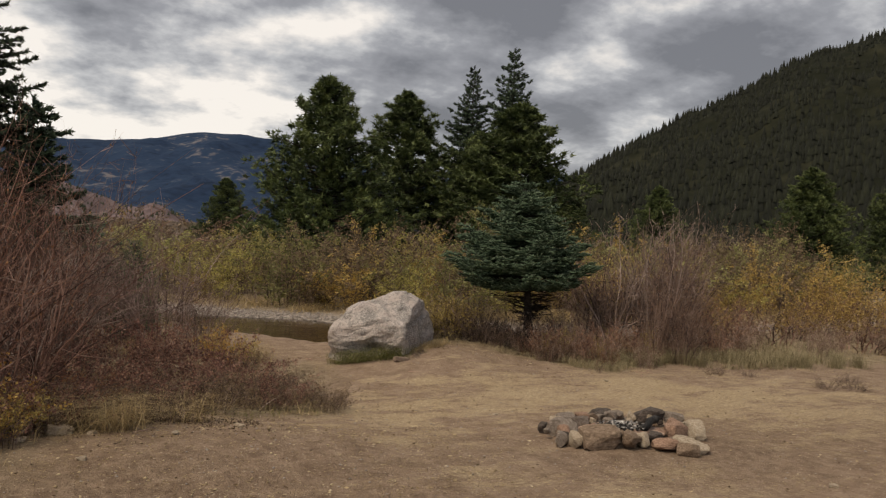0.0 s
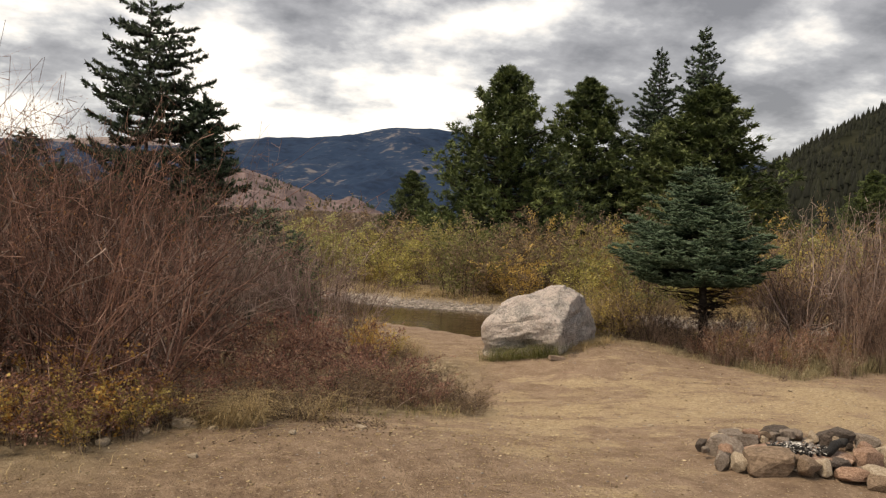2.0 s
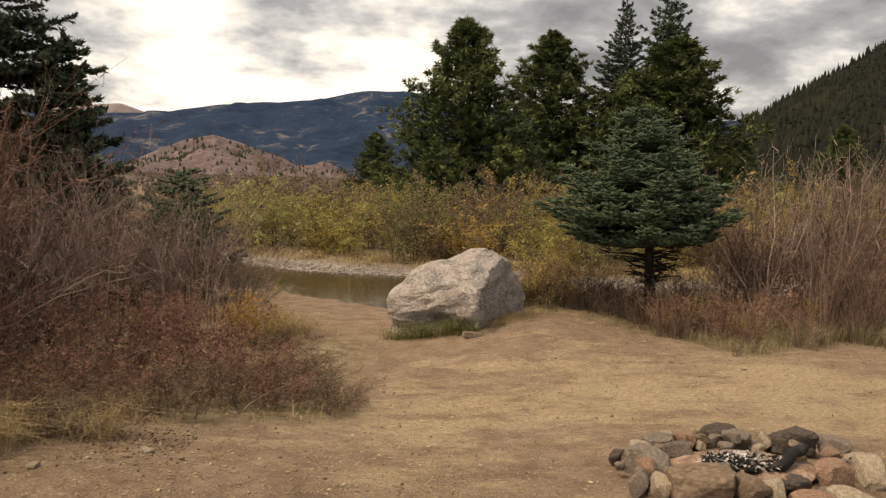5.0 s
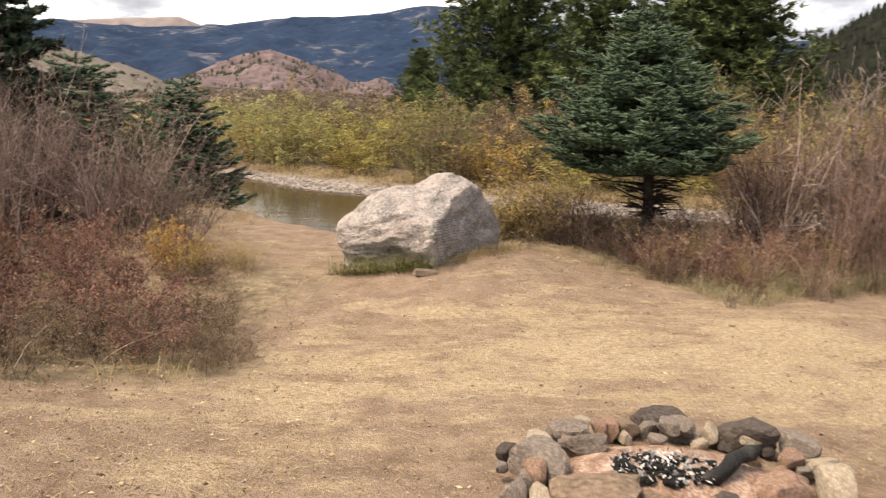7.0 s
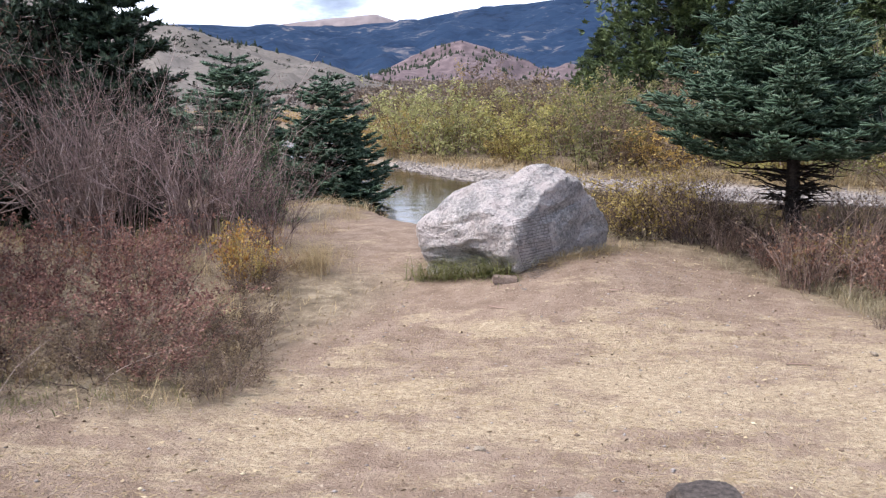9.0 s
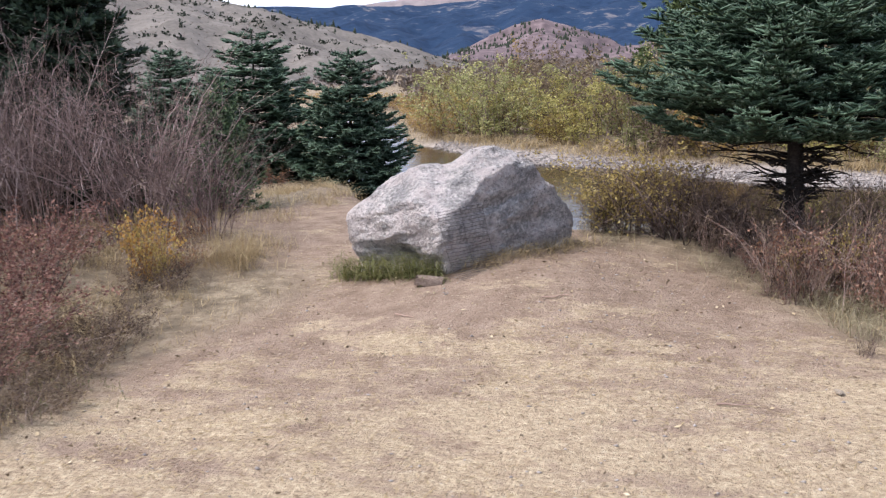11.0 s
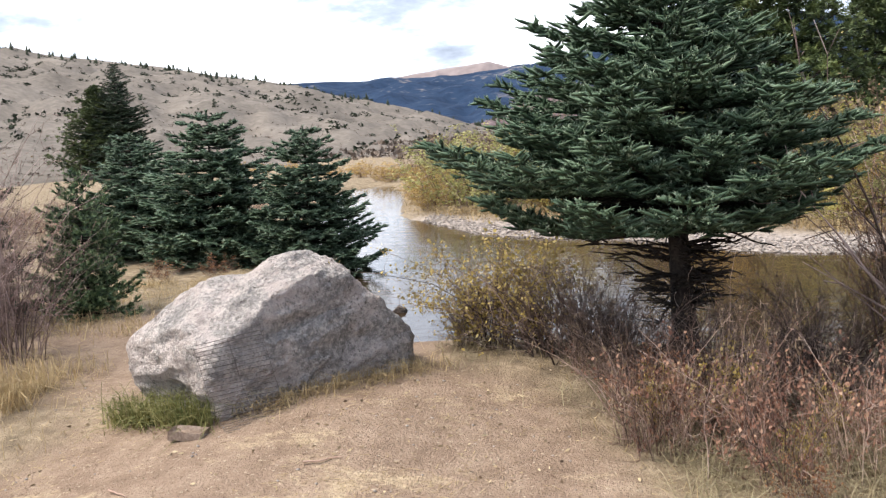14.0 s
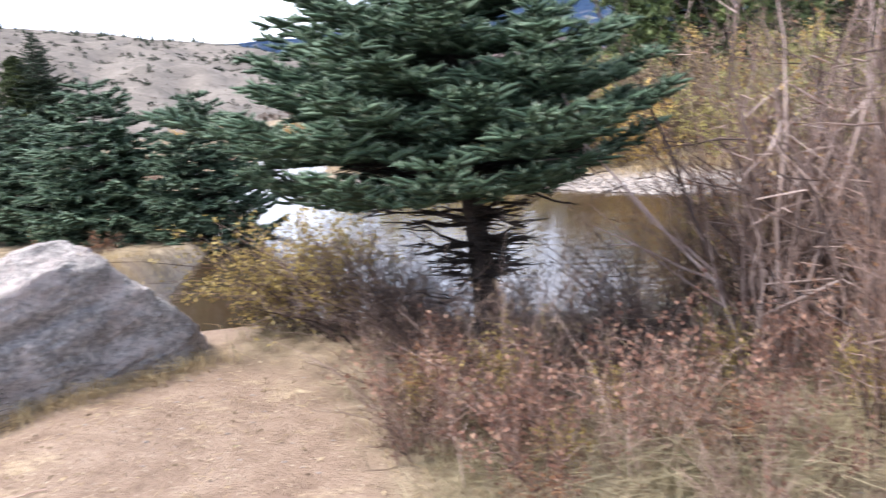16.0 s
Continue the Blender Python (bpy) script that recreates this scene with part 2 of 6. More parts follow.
M_STRAW = mat("dry_grass", [(0.26, 0.19, 0.10), (0.44, 0.34, 0.19), (0.60, 0.50, 0.31)], island=True, rough=0.85, bump=0, translucent=0.25)
M_GRASS = mat("green_grass", [(0.09, 0.105, 0.035), (0.20, 0.20, 0.075), (0.38, 0.33, 0.16)], island=True, rough=0.8, bump=0, translucent=0.25)
M_PALE = mat("faded_grass", [(0.17, 0.150, 0.088), (0.33, 0.285, 0.18), (0.52, 0.445, 0.30)], island=True, rough=0.85, bump=0, translucent=0.25)
M_CHIP = mat("leaf_bits", [(0.10, 0.065, 0.04), (0.42, 0.33, 0.20), (0.68, 0.59, 0.43)], island=True, rough=0.9, bump=0)
M_ROT = mat("rotten_leaf_bits", [(0.022, 0.015, 0.010), (0.070, 0.047, 0.030), (0.16, 0.11, 0.07), (0.34, 0.26, 0.17)], island=True, rough=0.95, bump=0)
M_SCRUB = mat("valley_scrub", [(0.12, 0.095, 0.08), (0.19, 0.155, 0.13), (0.28, 0.235, 0.20)], island=True, rough=0.9, bump=0)
M_GRANITE = granite()
STONES = [mat("grey_stone", [(0.11, 0.09, 0.075), (0.21, 0.175, 0.15), (0.36, 0.31, 0.265)], 6, 45, bump=0.7),
          mat("dark_stone", [(0.035, 0.029, 0.026), (0.085, 0.070, 0.062), (0.17, 0.14, 0.12)], 6, 45, bump=0.7),
          mat("pink_stone", [(0.15, 0.09, 0.065), (0.29, 0.185, 0.135), (0.44, 0.31, 0.235)], 6, 45, bump=0.7),
          mat("pale_stone", [(0.22, 0.17, 0.12), (0.38, 0.315, 0.24), (0.56, 0.49, 0.40)], 6, 45, bump=0.7),
          mat("brown_stone", [(0.09, 0.065, 0.046), (0.20, 0.145, 0.105), (0.34, 0.26, 0.195)], 6, 45, bump=0.7)]
M_GRAVEL = mat("river_gravel", [(0.20, 0.175, 0.16), (0.32, 0.285, 0.26), (0.46, 0.42, 0.39)], island=True, rough=0.85, bump=0)
M_ASH = mat("ash", [(0.13, 0.08, 0.06), (0.27, 0.175, 0.13), (0.50, 0.40, 0.34)], 10, 60, bump=0.7)
M_FLAKE = mat("ash_flakes", [(0.10, 0.095, 0.09), (0.42, 0.41, 0.40), (0.78, 0.77, 0.76)], island=True, rough=0.95, bump=0)
M_CHAR = mat("charcoal", [(0.006, 0.006, 0.006), (0.015, 0.014, 0.014), (0.05, 0.048, 0.045)], 12, 90, rough=0.7, bump=0.8)
M_WIRE = mat("rusty_wire", [(0.05, 0.042, 0.04), (0.11, 0.092, 0.085), (0.24, 0.20, 0.18)], 30, 120, rough=0.6, bump=0.2)
M_BRICK = mat("old_brick", [(0.13, 0.095, 0.075), (0.24, 0.18, 0.14), (0.38, 0.30, 0.24)], 14, 90, bump=0.7)
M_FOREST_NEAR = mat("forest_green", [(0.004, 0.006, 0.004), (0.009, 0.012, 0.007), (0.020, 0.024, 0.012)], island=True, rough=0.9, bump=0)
M_FOREST_FAR = mat("far_conifers", [(0.018, 0.026, 0.016), (0.035, 0.046, 0.026)], island=True, rough=0.9, bump=0)


def land(name, cols, scale, fine, bump=0.5, dist=1.0):
    return mat(name, cols, scale, fine, rough=0.95, bump=bump, dist=dist, spec=0.1)


M_SAGE = land("sage_hillside", [(0.098, 0.087, 0.074), (0.148, 0.131, 0.115), (0.208, 0.185, 0.160)], 0.05, 0.9)
M_ROCKHILL = land("rocky_hillside", [(0.062, 0.050, 0.054), (0.13, 0.098, 0.102), (0.215, 0.165, 0.168)], 0.02, 0.09, dist=6)
# forest colour shifted to blue: distance haze mixed into the base colours
M_FAR = land("hazed_mountain", [(0.008, 0.018, 0.040), (0.012, 0.026, 0.058), (0.016, 0.034, 0.072), (0.019, 0.038, 0.076), (0.13, 0.125, 0.14)], 0.0050, 0.040, dist=10)
M_TAN = land("bare_mountain_top", [(0.17, 0.145, 0.145), (0.23, 0.195, 0.195), (0.28, 0.245, 0.24)], 0.003, 0.02, dist=8)
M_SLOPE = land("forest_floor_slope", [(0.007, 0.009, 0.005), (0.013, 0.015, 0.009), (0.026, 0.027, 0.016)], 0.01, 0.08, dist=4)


def ground_material():
    m = bpy.data.materials.new("campsite_soil")
    m.use_nodes = True
    t = m.node_tree
    b = t.nodes["Principled BSDF"]
    b.inputs["Roughness"].default_value, b.inputs["Specular IOR Level"].default_value = 0.95, 0.15
    geo = t.nodes.new("ShaderNodeNewGeometry")
    pos = geo.outputs["Position"]

    def noisy(scale, detail=6.0, rough=0.6, stretch=None):
        n = t.nodes.new("ShaderNodeTexNoise")
        n.inputs["Scale"].default_value, n.inputs["Detail"].default_value, n.inputs["Roughness"].default_value = scale, detail, rough
        v = pos
        if stretch:
            mp = t.nodes.new("ShaderNodeMapping")
            mp.inputs["Scale"].default_value = stretch
            t.links.new(pos, mp.inputs["Vector"])
            v = mp.outputs[0]
        t.links.new(v, n.inputs["Vector"])
        return n.outputs[0]

    def ramped(v, stops):
        r = t.nodes.new("ShaderNodeValToRGB")
        for i, (p, c) in enumerate(stops):
            e = r.color_ramp.elements[i] if i < 2 else r.color_ramp.elements.new(p)
            e.position, e.color = p, (*c, 1) if isinstance(c, tuple) else (c, c, c, 1)
        t.links.new(v, r.inputs[0])
        return r.outputs[0]

    def mixed(f, a, c):
        x = t.nodes.new("ShaderNodeMix")
        x.data_type = "RGBA"
        t.links.new(f, x.inputs["Factor"])
        t.links.new(a, x.inputs["A"])
        t.links.new(c, x.inputs["B"])
        return x.outputs["Result"]

    soil = ramped(noisy(4.5, 10, 0.72), [(0.32, (0.185, 0.128, 0.092)), (0.48, (0.262, 0.190, 0.140)), (0.66, (0.345, 0.260, 0.195))])
    straw = ramped(noisy(26, 10, 0.8, (1.0, 1.6, 1)), [(0.36, (0.25, 0.185, 0.125)), (0.50, (0.41, 0.32, 0.21)), (0.62, (0.58, 0.475, 0.325))])
    # trampled straw lies thick over the middle of the clearing and thins out to bare soil
    lay = t.nodes.new("ShaderNodeAttribute")
    lay.attribute_name = "straw"
    strew = t.nodes.new("ShaderNodeMath")
    strew.operation = "MULTIPLY_ADD"
    strew.inputs[1].default_value = 0.19
    t.links.new(lay.outputs["Fac"], strew.inputs[0])
    t.links.new(noisy(1.3, 15, 0.80, (0.8, 1.5, 1)), strew.inputs[2])
    patch = ramped(strew.outputs[0], [(0.57, 0.0), (0.66, 0.92)])
    col = mixed(patch, soil, straw)
    # bare, darker earth where the ground is trodden hardest
    hard = t.nodes.new("ShaderNodeAttribute")
    hard.attribute_name = "bare"
    loam = ramped(noisy(9, 12, 0.82), [(0.36, (0.075, 0.048, 0.032)), (0.5, (0.170, 0.120, 0.084)), (0.62, (0.30, 0.225, 0.162))])
    col = mixed(hard.outputs["Fac"], col, loam)
    specks = ramped(noisy(42, 4, 0.7), [(0.60, 0.0), (0.66, 0.6)])
    pale = ramped(noisy(5), [(0.3, (0.50, 0.42, 0.30)), (0.7, (0.62, 0.54, 0.42))])
    col = mixed(specks, col, pale)
    dark = ramped(noisy(34, 5, 0.75), [(0.58, 0.0), (0.65, 0.7)])
    deep = ramped(noisy(9), [(0.3, (0.075, 0.045, 0.028)), (0.7, (0.12, 0.075, 0.045))])
    col = mixed(dark, col, deep)
    # litter and old grass outside the trodden clearing
    at = t.nodes.new("ShaderNodeAttribute")
    at.attribute_name = "cover"
    wild = ramped(noisy(6, 8, 0.7), [(0.3, (0.11, 0.085, 0.06)), (0.5, (0.235, 0.185, 0.125)), (0.68, (0.40, 0.33, 0.23))])
    col = mixed(at.outputs["Fac"], col, wild)
    ag = t.nodes.new("ShaderNodeAttribute")
    ag.attribute_name = "gravel"
    stones = ramped(noisy(9, 6, 0.8), [(0.3, (0.20, 0.165, 0.14)), (0.5, (0.35, 0.305, 0.27)), (0.66, (0.52, 0.47, 0.43))])
    col = mixed(ag.outputs["Fac"], col, stones)
    t.links.new(col, b.inputs["Base Color"])
    bn = t.nodes.new("ShaderNodeBump")
    bn.inputs["Strength"].default_value, bn.inputs["Distance"].default_value = 0.85, 0.03
    add = t.nodes.new("ShaderNodeMath")
    add.operation = "ADD"
    t.links.new(noisy(14, 8, 0.7), add.inputs[0])
    t.links.new(noisy(70, 3), add.inputs[1])
    t.links.new(add.outputs[0], bn.inputs["Height"])
    t.links.new(bn.outputs[0], b.inputs["Normal"])
    return m


def water_material():
    m = bpy.data.materials.new("river_water")
    m.use_nodes = True
    t = m.node_tree
    b = t.nodes["Principled BSDF"]
    b.inputs["Roughness"].default_value, b.inputs["IOR"].default_value = 0.04, 1.48
    b.inputs["Specular IOR Level"].default_value = 1.0
    tc = t.nodes.new("ShaderNodeTexCoord")
    mp = t.nodes.new("ShaderNodeMapping")
    mp.inputs["Scale"].default_value = (0.7, 1.6, 1)
    t.links.new(tc.outputs["Object"], mp.inputs["Vector"])
    n = t.nodes.new("ShaderNodeTexNoise")
    n.inputs["Scale"].default_value, n.inputs["Detail"].default_value = 2.4, 5
    t.links.new(mp.outputs[0], n.inputs["Vector"])
    bn = t.nodes.new("ShaderNodeBump")
    bn.inputs["Strength"].default_value, bn.inputs["Distance"].default_value = 0.13, 0.10
    t.links.new(n.outputs[0], bn.inputs["Height"])
    t.links.new(bn.outputs[0], b.inputs["Normal"])
    r = t.nodes.new("ShaderNodeValToRGB")
    r.color_ramp.elements[0].position, r.color_ramp.elements[0].color = 0.35, (0.030, 0.019, 0.010, 1)
    r.color_ramp.elements[1].position, r.color_ramp.elements[1].color = 0.7, (0.062, 0.041, 0.023, 1)
    n2 = t.nodes.new("ShaderNodeTexNoise")
    n2.inputs["Scale"].default_value = 0.35
    t.links.new(tc.outputs["Object"], n2.inputs["Vector"])
    t.links.new(n2.outputs[0], r.inputs[0])
    t.links.new(r.outputs[0], b.inputs["Base Color"])
    return m


# ---- mesh helpers ----
RNG = np.random.default_rng(7)


def solid(name, V, F, material, smooth=False):
    """A mesh from vertices (n, 3) and faces (m, k)."""
    V, F = np.asarray(V, np.float32), np.asarray(F, np.int32)
    me = bpy.data.meshes.new(name)
    me.vertices.add(len(V))
    me.vertices.foreach_set("co", V.ravel())
    k = F.shape[1]
    me.loops.add(F.size)
    me.loops.foreach_set("vertex_index", F.ravel())
    me.polygons.add(len(F))
    me.polygons.foreach_set("loop_start", np.arange(0, F.size, k, dtype=np.int32))
    me.update(calc_edges=True)
    me.validate()
    if smooth:
        me.polygons.foreach_set("use_smooth", np.ones(len(me.polygons), bool))
    me.materials.append(material)
    return me


def part(name, mesh, parent, label=""):
    ob = new(name, mesh)
    ob.parent = parent
    return tagged(ob, label)


def thing(name, label, category, group="", kind="", at=None):
    ob = new(name)
    ob.empty_display_size = 0.1
    if at is not None:
        ob.matrix_basis = at
    return tagged(ob, label, category, group, kind)


def unit(v):
    return v / np.maximum(np.linalg.norm(v, axis=-1, keepdims=True), 1e-9)


def sides_of(d):
    """Two directions square to each of d."""
    ref = np.where(np.abs(d[:, 2:3]) < 0.9, np.array([[0, 0, 1.0]]), np.array([[1.0, 0, 0]]))
    u = unit(np.cross(d, ref))
    return u, np.cross(d, u)


def tubes(P, R, n=3):
    """Tapered tubes along paths P (N, K, 3) with radii R (N, K): vertices and quads."""
    N, K, _ = P.shape
    u, v = sides_of(unit(P[:, -1] - P[:, 0]))
    a = np.arange(n) * 2 * np.pi / n
    ring = u[:, None, :] * np.cos(a)[None, :, None] + v[:, None, :] * np.sin(a)[None, :, None]
    V = P[:, :, None, :] + R[:, :, None, None] * ring[:, None, :, :]
    i = np.arange(N)[:, None, None] * K * n
    k = np.arange(K - 1)[None, :, None] * n
    j = np.arange(n)[None, None, :]
    j2 = (j + 1) % n
    F = np.stack([i + k + j, i + k + j2, i + k + n + j2, i + k + n + j], -1)
    return V.reshape(-1, 3), F.reshape(-1, 4)


def leaves(C, D, L, W):
    """Small pointed leaves at C along D, lengths L, widths W: vertices and quads."""
    u, _ = sides_of(unit(D))
    a = RNG.uniform(0, 2 * np.pi, (len(C), 1))
    u = unit(u * np.cos(a) + np.cross(unit(D), u) * np.sin(a))
    D = unit(D)
    L, W = np.broadcast_to(L, len(C))[:, None], np.broadcast_to(W, len(C))[:, None]
    up_ = np.cross(D, u)
    V = np.stack([C, C + D * L * 0.5 + u * W * 0.5 + up_ * W * 0.15, C + D * L, C + D * L * 0.5 - u * W * 0.5 + up_ * W * 0.15], 1)
    return V.reshape(-1, 3), np.arange(len(C) * 4).reshape(-1, 4)


def blades(C, D, L, W, bend):
    """Grass blades bent towards the ground: vertices and triangles joined as quads."""
    N = len(C)
    side, _ = sides_of(unit(D))
    mid = C + D * (L * 0.55)[:, None]
    out = D * [1, 1, 0]
    tip = C + D * (L * 0.9)[:, None] + unit(out + 1e-6) * (L * bend)[:, None] - [0, 0, 1] * (L * bend * 0.5)[:, None]
    w = (np.broadcast_to(W, N) / 2)[:, None] * side
    V = np.stack([C - w, C + w, mid + w * 0.7, mid - w * 0.7, tip + w * 0.12, tip - w * 0.12], 1).reshape(-1, 3)
    b = np.arange(N)[:, None] * 6
    F = np.concatenate([b + [[0, 1, 2, 3]], b + [[3, 2, 4, 5]]], 0)
    return V, F


def joined(parts_):
    V, F, o = [], [], 0
    for v, f in parts_:
        V.append(v)
        F.append(f + o)
        o += len(v)
    return np.concatenate(V), np.concatenate(F)


# ---- the lie of the land ----
WATER_Z = -1.0
PIT = (0.37, 4.96)
LIP_X = np.array([-400, -60, -16, -13.0, -11.5, -7.5, -5.5, -4.3, -3.2, -1.8, -0.5, 0.5, 4.0, 7.0, 12.0, 30.0, 400.0])
LIP_Y = np.array([420, 110, 60, 47.0, 38.0, 27.0, 22.0, 19.0, 15.0, 12.2, 11.2, 10.95, 11.1, 12.2, 14.0, 18.0, 60.0])
BAR_X = np.array([-400, -60, -16, -13.0, -10.5, -8.0, -5.5, -2.5, 0.0, 5.0, 9.0, 14.0, 30.0, 400.0])
BAR_Y = np.array([420, 110, 60, 47.5, 44.7, 38.7, 30.1, 26.6, 24.9, 22.4, 21.2, 20.7, 23.6, 66.5])


def hump(x, y, cx, cy, sx, sy, h):
    return h * np.exp(-((x - cx) / sx) ** 2 - ((y - cy) / sy) ** 2)


def step(e0, e1, v):
    s = np.clip((v - e0) / (e1 - e0), 0, 1)
    return s * s * (3 - 2 * s)


def land_z(x, y):
    """Height of the ground at x, y (arrays)."""
    x, y = np.asarray(x, float), np.asarray(y, float)
    z = 0.03 + hump(x, y, -2.9, 4.9, 1.5, 1.0, 0.15) + hump(x, y, -5.0, 5.0, 1.5, 2.0, 0.12)
    z = z + hump(x, y, -1.6, 7.9, 1.3, 1.6, -0.13) + hump(x, y, 0.3, 9.25, 0.95, 1.0, 0.16) + hump(x, y, 1.6, 10.6, 1.4, 0.8, 0.12) + hump(x, y, 0.36, 4.98, 0.9, 0.7, 0.05)
    z = z + 0.02 * np.sin(1.7 * x + 0.6) * np.sin(1.3 * y + 1.0) + 0.008 * np.sin(5.1 * x + 2 * np.sin(1.9 * y)) * np.sin(4.3 * y + 0.4)
    z = z - 0.85 * step(9.5, 20.0, y) * step(-1.5, -5.0, x)
    lip = np.interp(x, LIP_X, LIP_Y) + 0.12 * np.sin(2.3 * x)
    bar = np.interp(x, BAR_X, BAR_Y) + 0.3 * np.sin(1.1 * x)
    near = np.where(x < -1, 1.6, 0.9)
    z = z + (WATER_Z - 0.5 - z) * step(0, near + 0.9, y - lip)
    far = WATER_Z - 0.5 + 0.58 * step(-3.0, 0.3, y - bar) + 0.10 * step(0, 6, y - bar) + 0.9 * step(8, 45, y - bar) + 4 * step(60, 900, y - bar)
    return np.where(y - bar > -3.0, np.maximum(z, far), z)


def clearing(x, y):
    """1 on the wild ground round the camp, 0 on the trodden earth."""
    left = step(-1.15, -1.9, x + 0.25 * np.sin(1.9 * y)) * step(6.3, 6.9, y + 0.2 * np.sin(2.1 * x)) * step(10.2, 9.2, y)
    left = np.maximum(left, step(-2.6, -3.4, x + 0.4 * np.sin(1.3 * y)) * step(5.2, 6.4, y))
    left = np.maximum(left, step(-3.7, -4.5, x + 0.3 * np.sin(1.7 * y)) * step(3.8, 4.8, y))
    left = np.maximum(left, step(-7, -8.5, x))
    edge = np.interp(x, [0, 0.9, 1.6, 2.4, 3.4, 5.0, 8.0, 30], [12.0, 9.9, 9.3, 8.1, 8.3, 8.9, 8.4, 8.0])
    right = step(0.0, 0.7, y - edge + 0.2 * np.sin(3.1 * x)) * step(0.4, 1.0, x)
    back = step(17, 19.5, y)
    return np.clip(np.maximum(np.maximum(left, right), back), 0, 1)


def spread(n, lo, hi, c, tight):
    s = np.linspace(-1, 1, n)
    g = np.sinh(s * tight) / np.sinh(tight)
    return c + np.where(g < 0, -g * (lo - c), g * (hi - c))


def build_ground():
    xs, ys = spread(290, -4500, 4500, -0.6, 9.2), spread(290, -3000, 4700, 7.2, 9.0)
    X, Y = np.meshgrid(xs, ys)
    Z = land_z(X, Y)
    n = len(xs)
    i = (np.arange(len(ys) - 1)[:, None] * n + np.arange(n - 1)[None, :]).ravel()
    me = solid("ground", np.stack([X, Y, Z], -1).reshape(-1, 3), np.stack([i, i + 1, i + n + 1, i + n], -1), ground_material(), True)
    bar = np.interp(X, BAR_X, BAR_Y)
    lip = np.interp(X, LIP_X, LIP_Y)
    gravel = step(-4, -1.5, Y - bar) * step(1.9, 0.9, Y - bar + 0.6 * np.sin(0.9 * X))
    gravel = gravel * step(-6.5, -3.5, X)
    gravel = np.maximum(gravel, 0.8 * step(-9, -7, X) * step(0.6, 1.4, Y - lip) * step(4.0, 1.0, Y - lip))
    straw = hump(X, Y, 1.6, 6.9, 3.2, 1.5, 0.75) + hump(X, Y, -0.8, 3.6, 2.0, 1.1, 0.45) + hump(X, Y, 4.5, 5.2, 2.5, 1.5, 0.5) + hump(X, Y, -1.6, 6.0, 1.4, 0.9, 0.35)
    straw = np.clip(straw + 0.12 - hump(X, Y, PIT[0], PIT[1], 1.0, 0.75, 0.55) - hump(X, Y, -4.2, 3.6, 1.8, 1.6, 0.35), 0, 1)
    far = step(45, 110, Y)
    bare = np.maximum(0.85 * far, np.clip(hump(X, Y, -4.6, 3.6, 2.4, 1.7, 0.8) + hump(X, Y, PIT[0] + 0.2, PIT[1] - 0.5, 1.3, 0.8, 0.5) + hump(X, Y, 4.2, 4.4, 3.0, 1.6, 0.35), 0, 0.85))
    for key, v in (("bare", bare), ("cover", clearing(X, Y)), ("gravel", gravel), ("straw", straw)):
        a = me.attributes.new(key, "FLOAT", "POINT")
        a.data.foreach_set("value", v.astype(np.float32).ravel())
    return tagged(new("ground", me), "trodden brown campsite soil with dry straw, pebbles and grass", "ground", kind="structure")


build_ground()
water = new("water", solid("water", [(-420, 10, WATER_Z), (420, 10, WATER_Z), (420, 500, WATER_Z), (-420, 500, WATER_Z)], [(0, 1, 2, 3)], water_material()))
tagged(water, "calm shallow brown river reflecting the grey sky", "river", kind="structure")


def hill(name, label, ridge, dist, base_z, depth, material, rough, seed, wave=6.0):
    """A hill seen from the camp: ridge gives azimuth and elevation in degrees, dist how far off its crest stands."""
    az = np.radians([r[0] for r in ridge])
    el = np.radians([r[1] for r in ridge])
    A = np.linspace(az[0], az[-1], 240)
    E = np.interp(A, az, el)
    S = np.linspace(0, 1.25, 46)
    V = []
    for s in S:
        d = dist - depth * (1 - s)
        x, y = np.sin(A) * d, 5 + np.cos(A) * d
        top = dist * np.tan(E) + 1.6
        up_ = np.where(s <= 1, s ** 1.15, 1 - (s - 1) * 1.1)
        z = base_z + (top - base_z) * up_
        wob = np.array([noise.fractal(Vector((a * dist / (wave * rough), s * depth / (wave * rough), seed)), 0.9, 2.0, 5) for a in A])
        z = z + wob * rough * np.minimum(1, s * 3) * (1.0 if s < 0.97 else 0.15)
        V.append(np.stack([x, y, z], -1))
    V = np.array(V)
    n = len(A)
    i = (np.arange(len(S) - 1)[:, None] * n + np.arange(n - 1)[None, :]).ravel()
    ob = new(name, solid(name, V.reshape(-1, 3), np.stack([i, i + 1, i + n + 1, i + n], -1), material, True))
    tagged(ob, label, "hill", kind="structure")
    return V


FAR_RIDGE = [(-75, 6.5), (-40, 4.5), (-24, 3.8), (-17.5, 3.75), (-12, 3.9), (-8, 4.25), (-4.6, 4.95), (2, 5.6), (5.6, 6.35), (8.4, 6.45), (13, 5.7), (22, 4.6), (34, 5.0), (60, 7)]
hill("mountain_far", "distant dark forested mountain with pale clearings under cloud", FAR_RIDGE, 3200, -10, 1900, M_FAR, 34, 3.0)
hill("mountain_bare", "pale bare mountain top far behind the forest", [(-30, 3.0), (-21, 3.6), (-17, 3.9), (-13.5, 4.35), (-10.5, 4.6), (-8, 3.9), (-5, 3.0)], 4200, -10, 800, M_TAN, 20, 9.0)
V_ROCK = hill("rocky_hill", "rocky pinkish hill dotted with dark trees", [(-15, -0.4), (-11.2, 0.4), (-8.1, 1.95), (-6.6, 2.5), (-4.7, 2.9), (-3.0, 2.45), (-0.4, 1.6), (1, 0.8), (4, 0.0), (8, -0.3)], 1300, -6, 420, M_ROCKHILL, 22, 5.0)
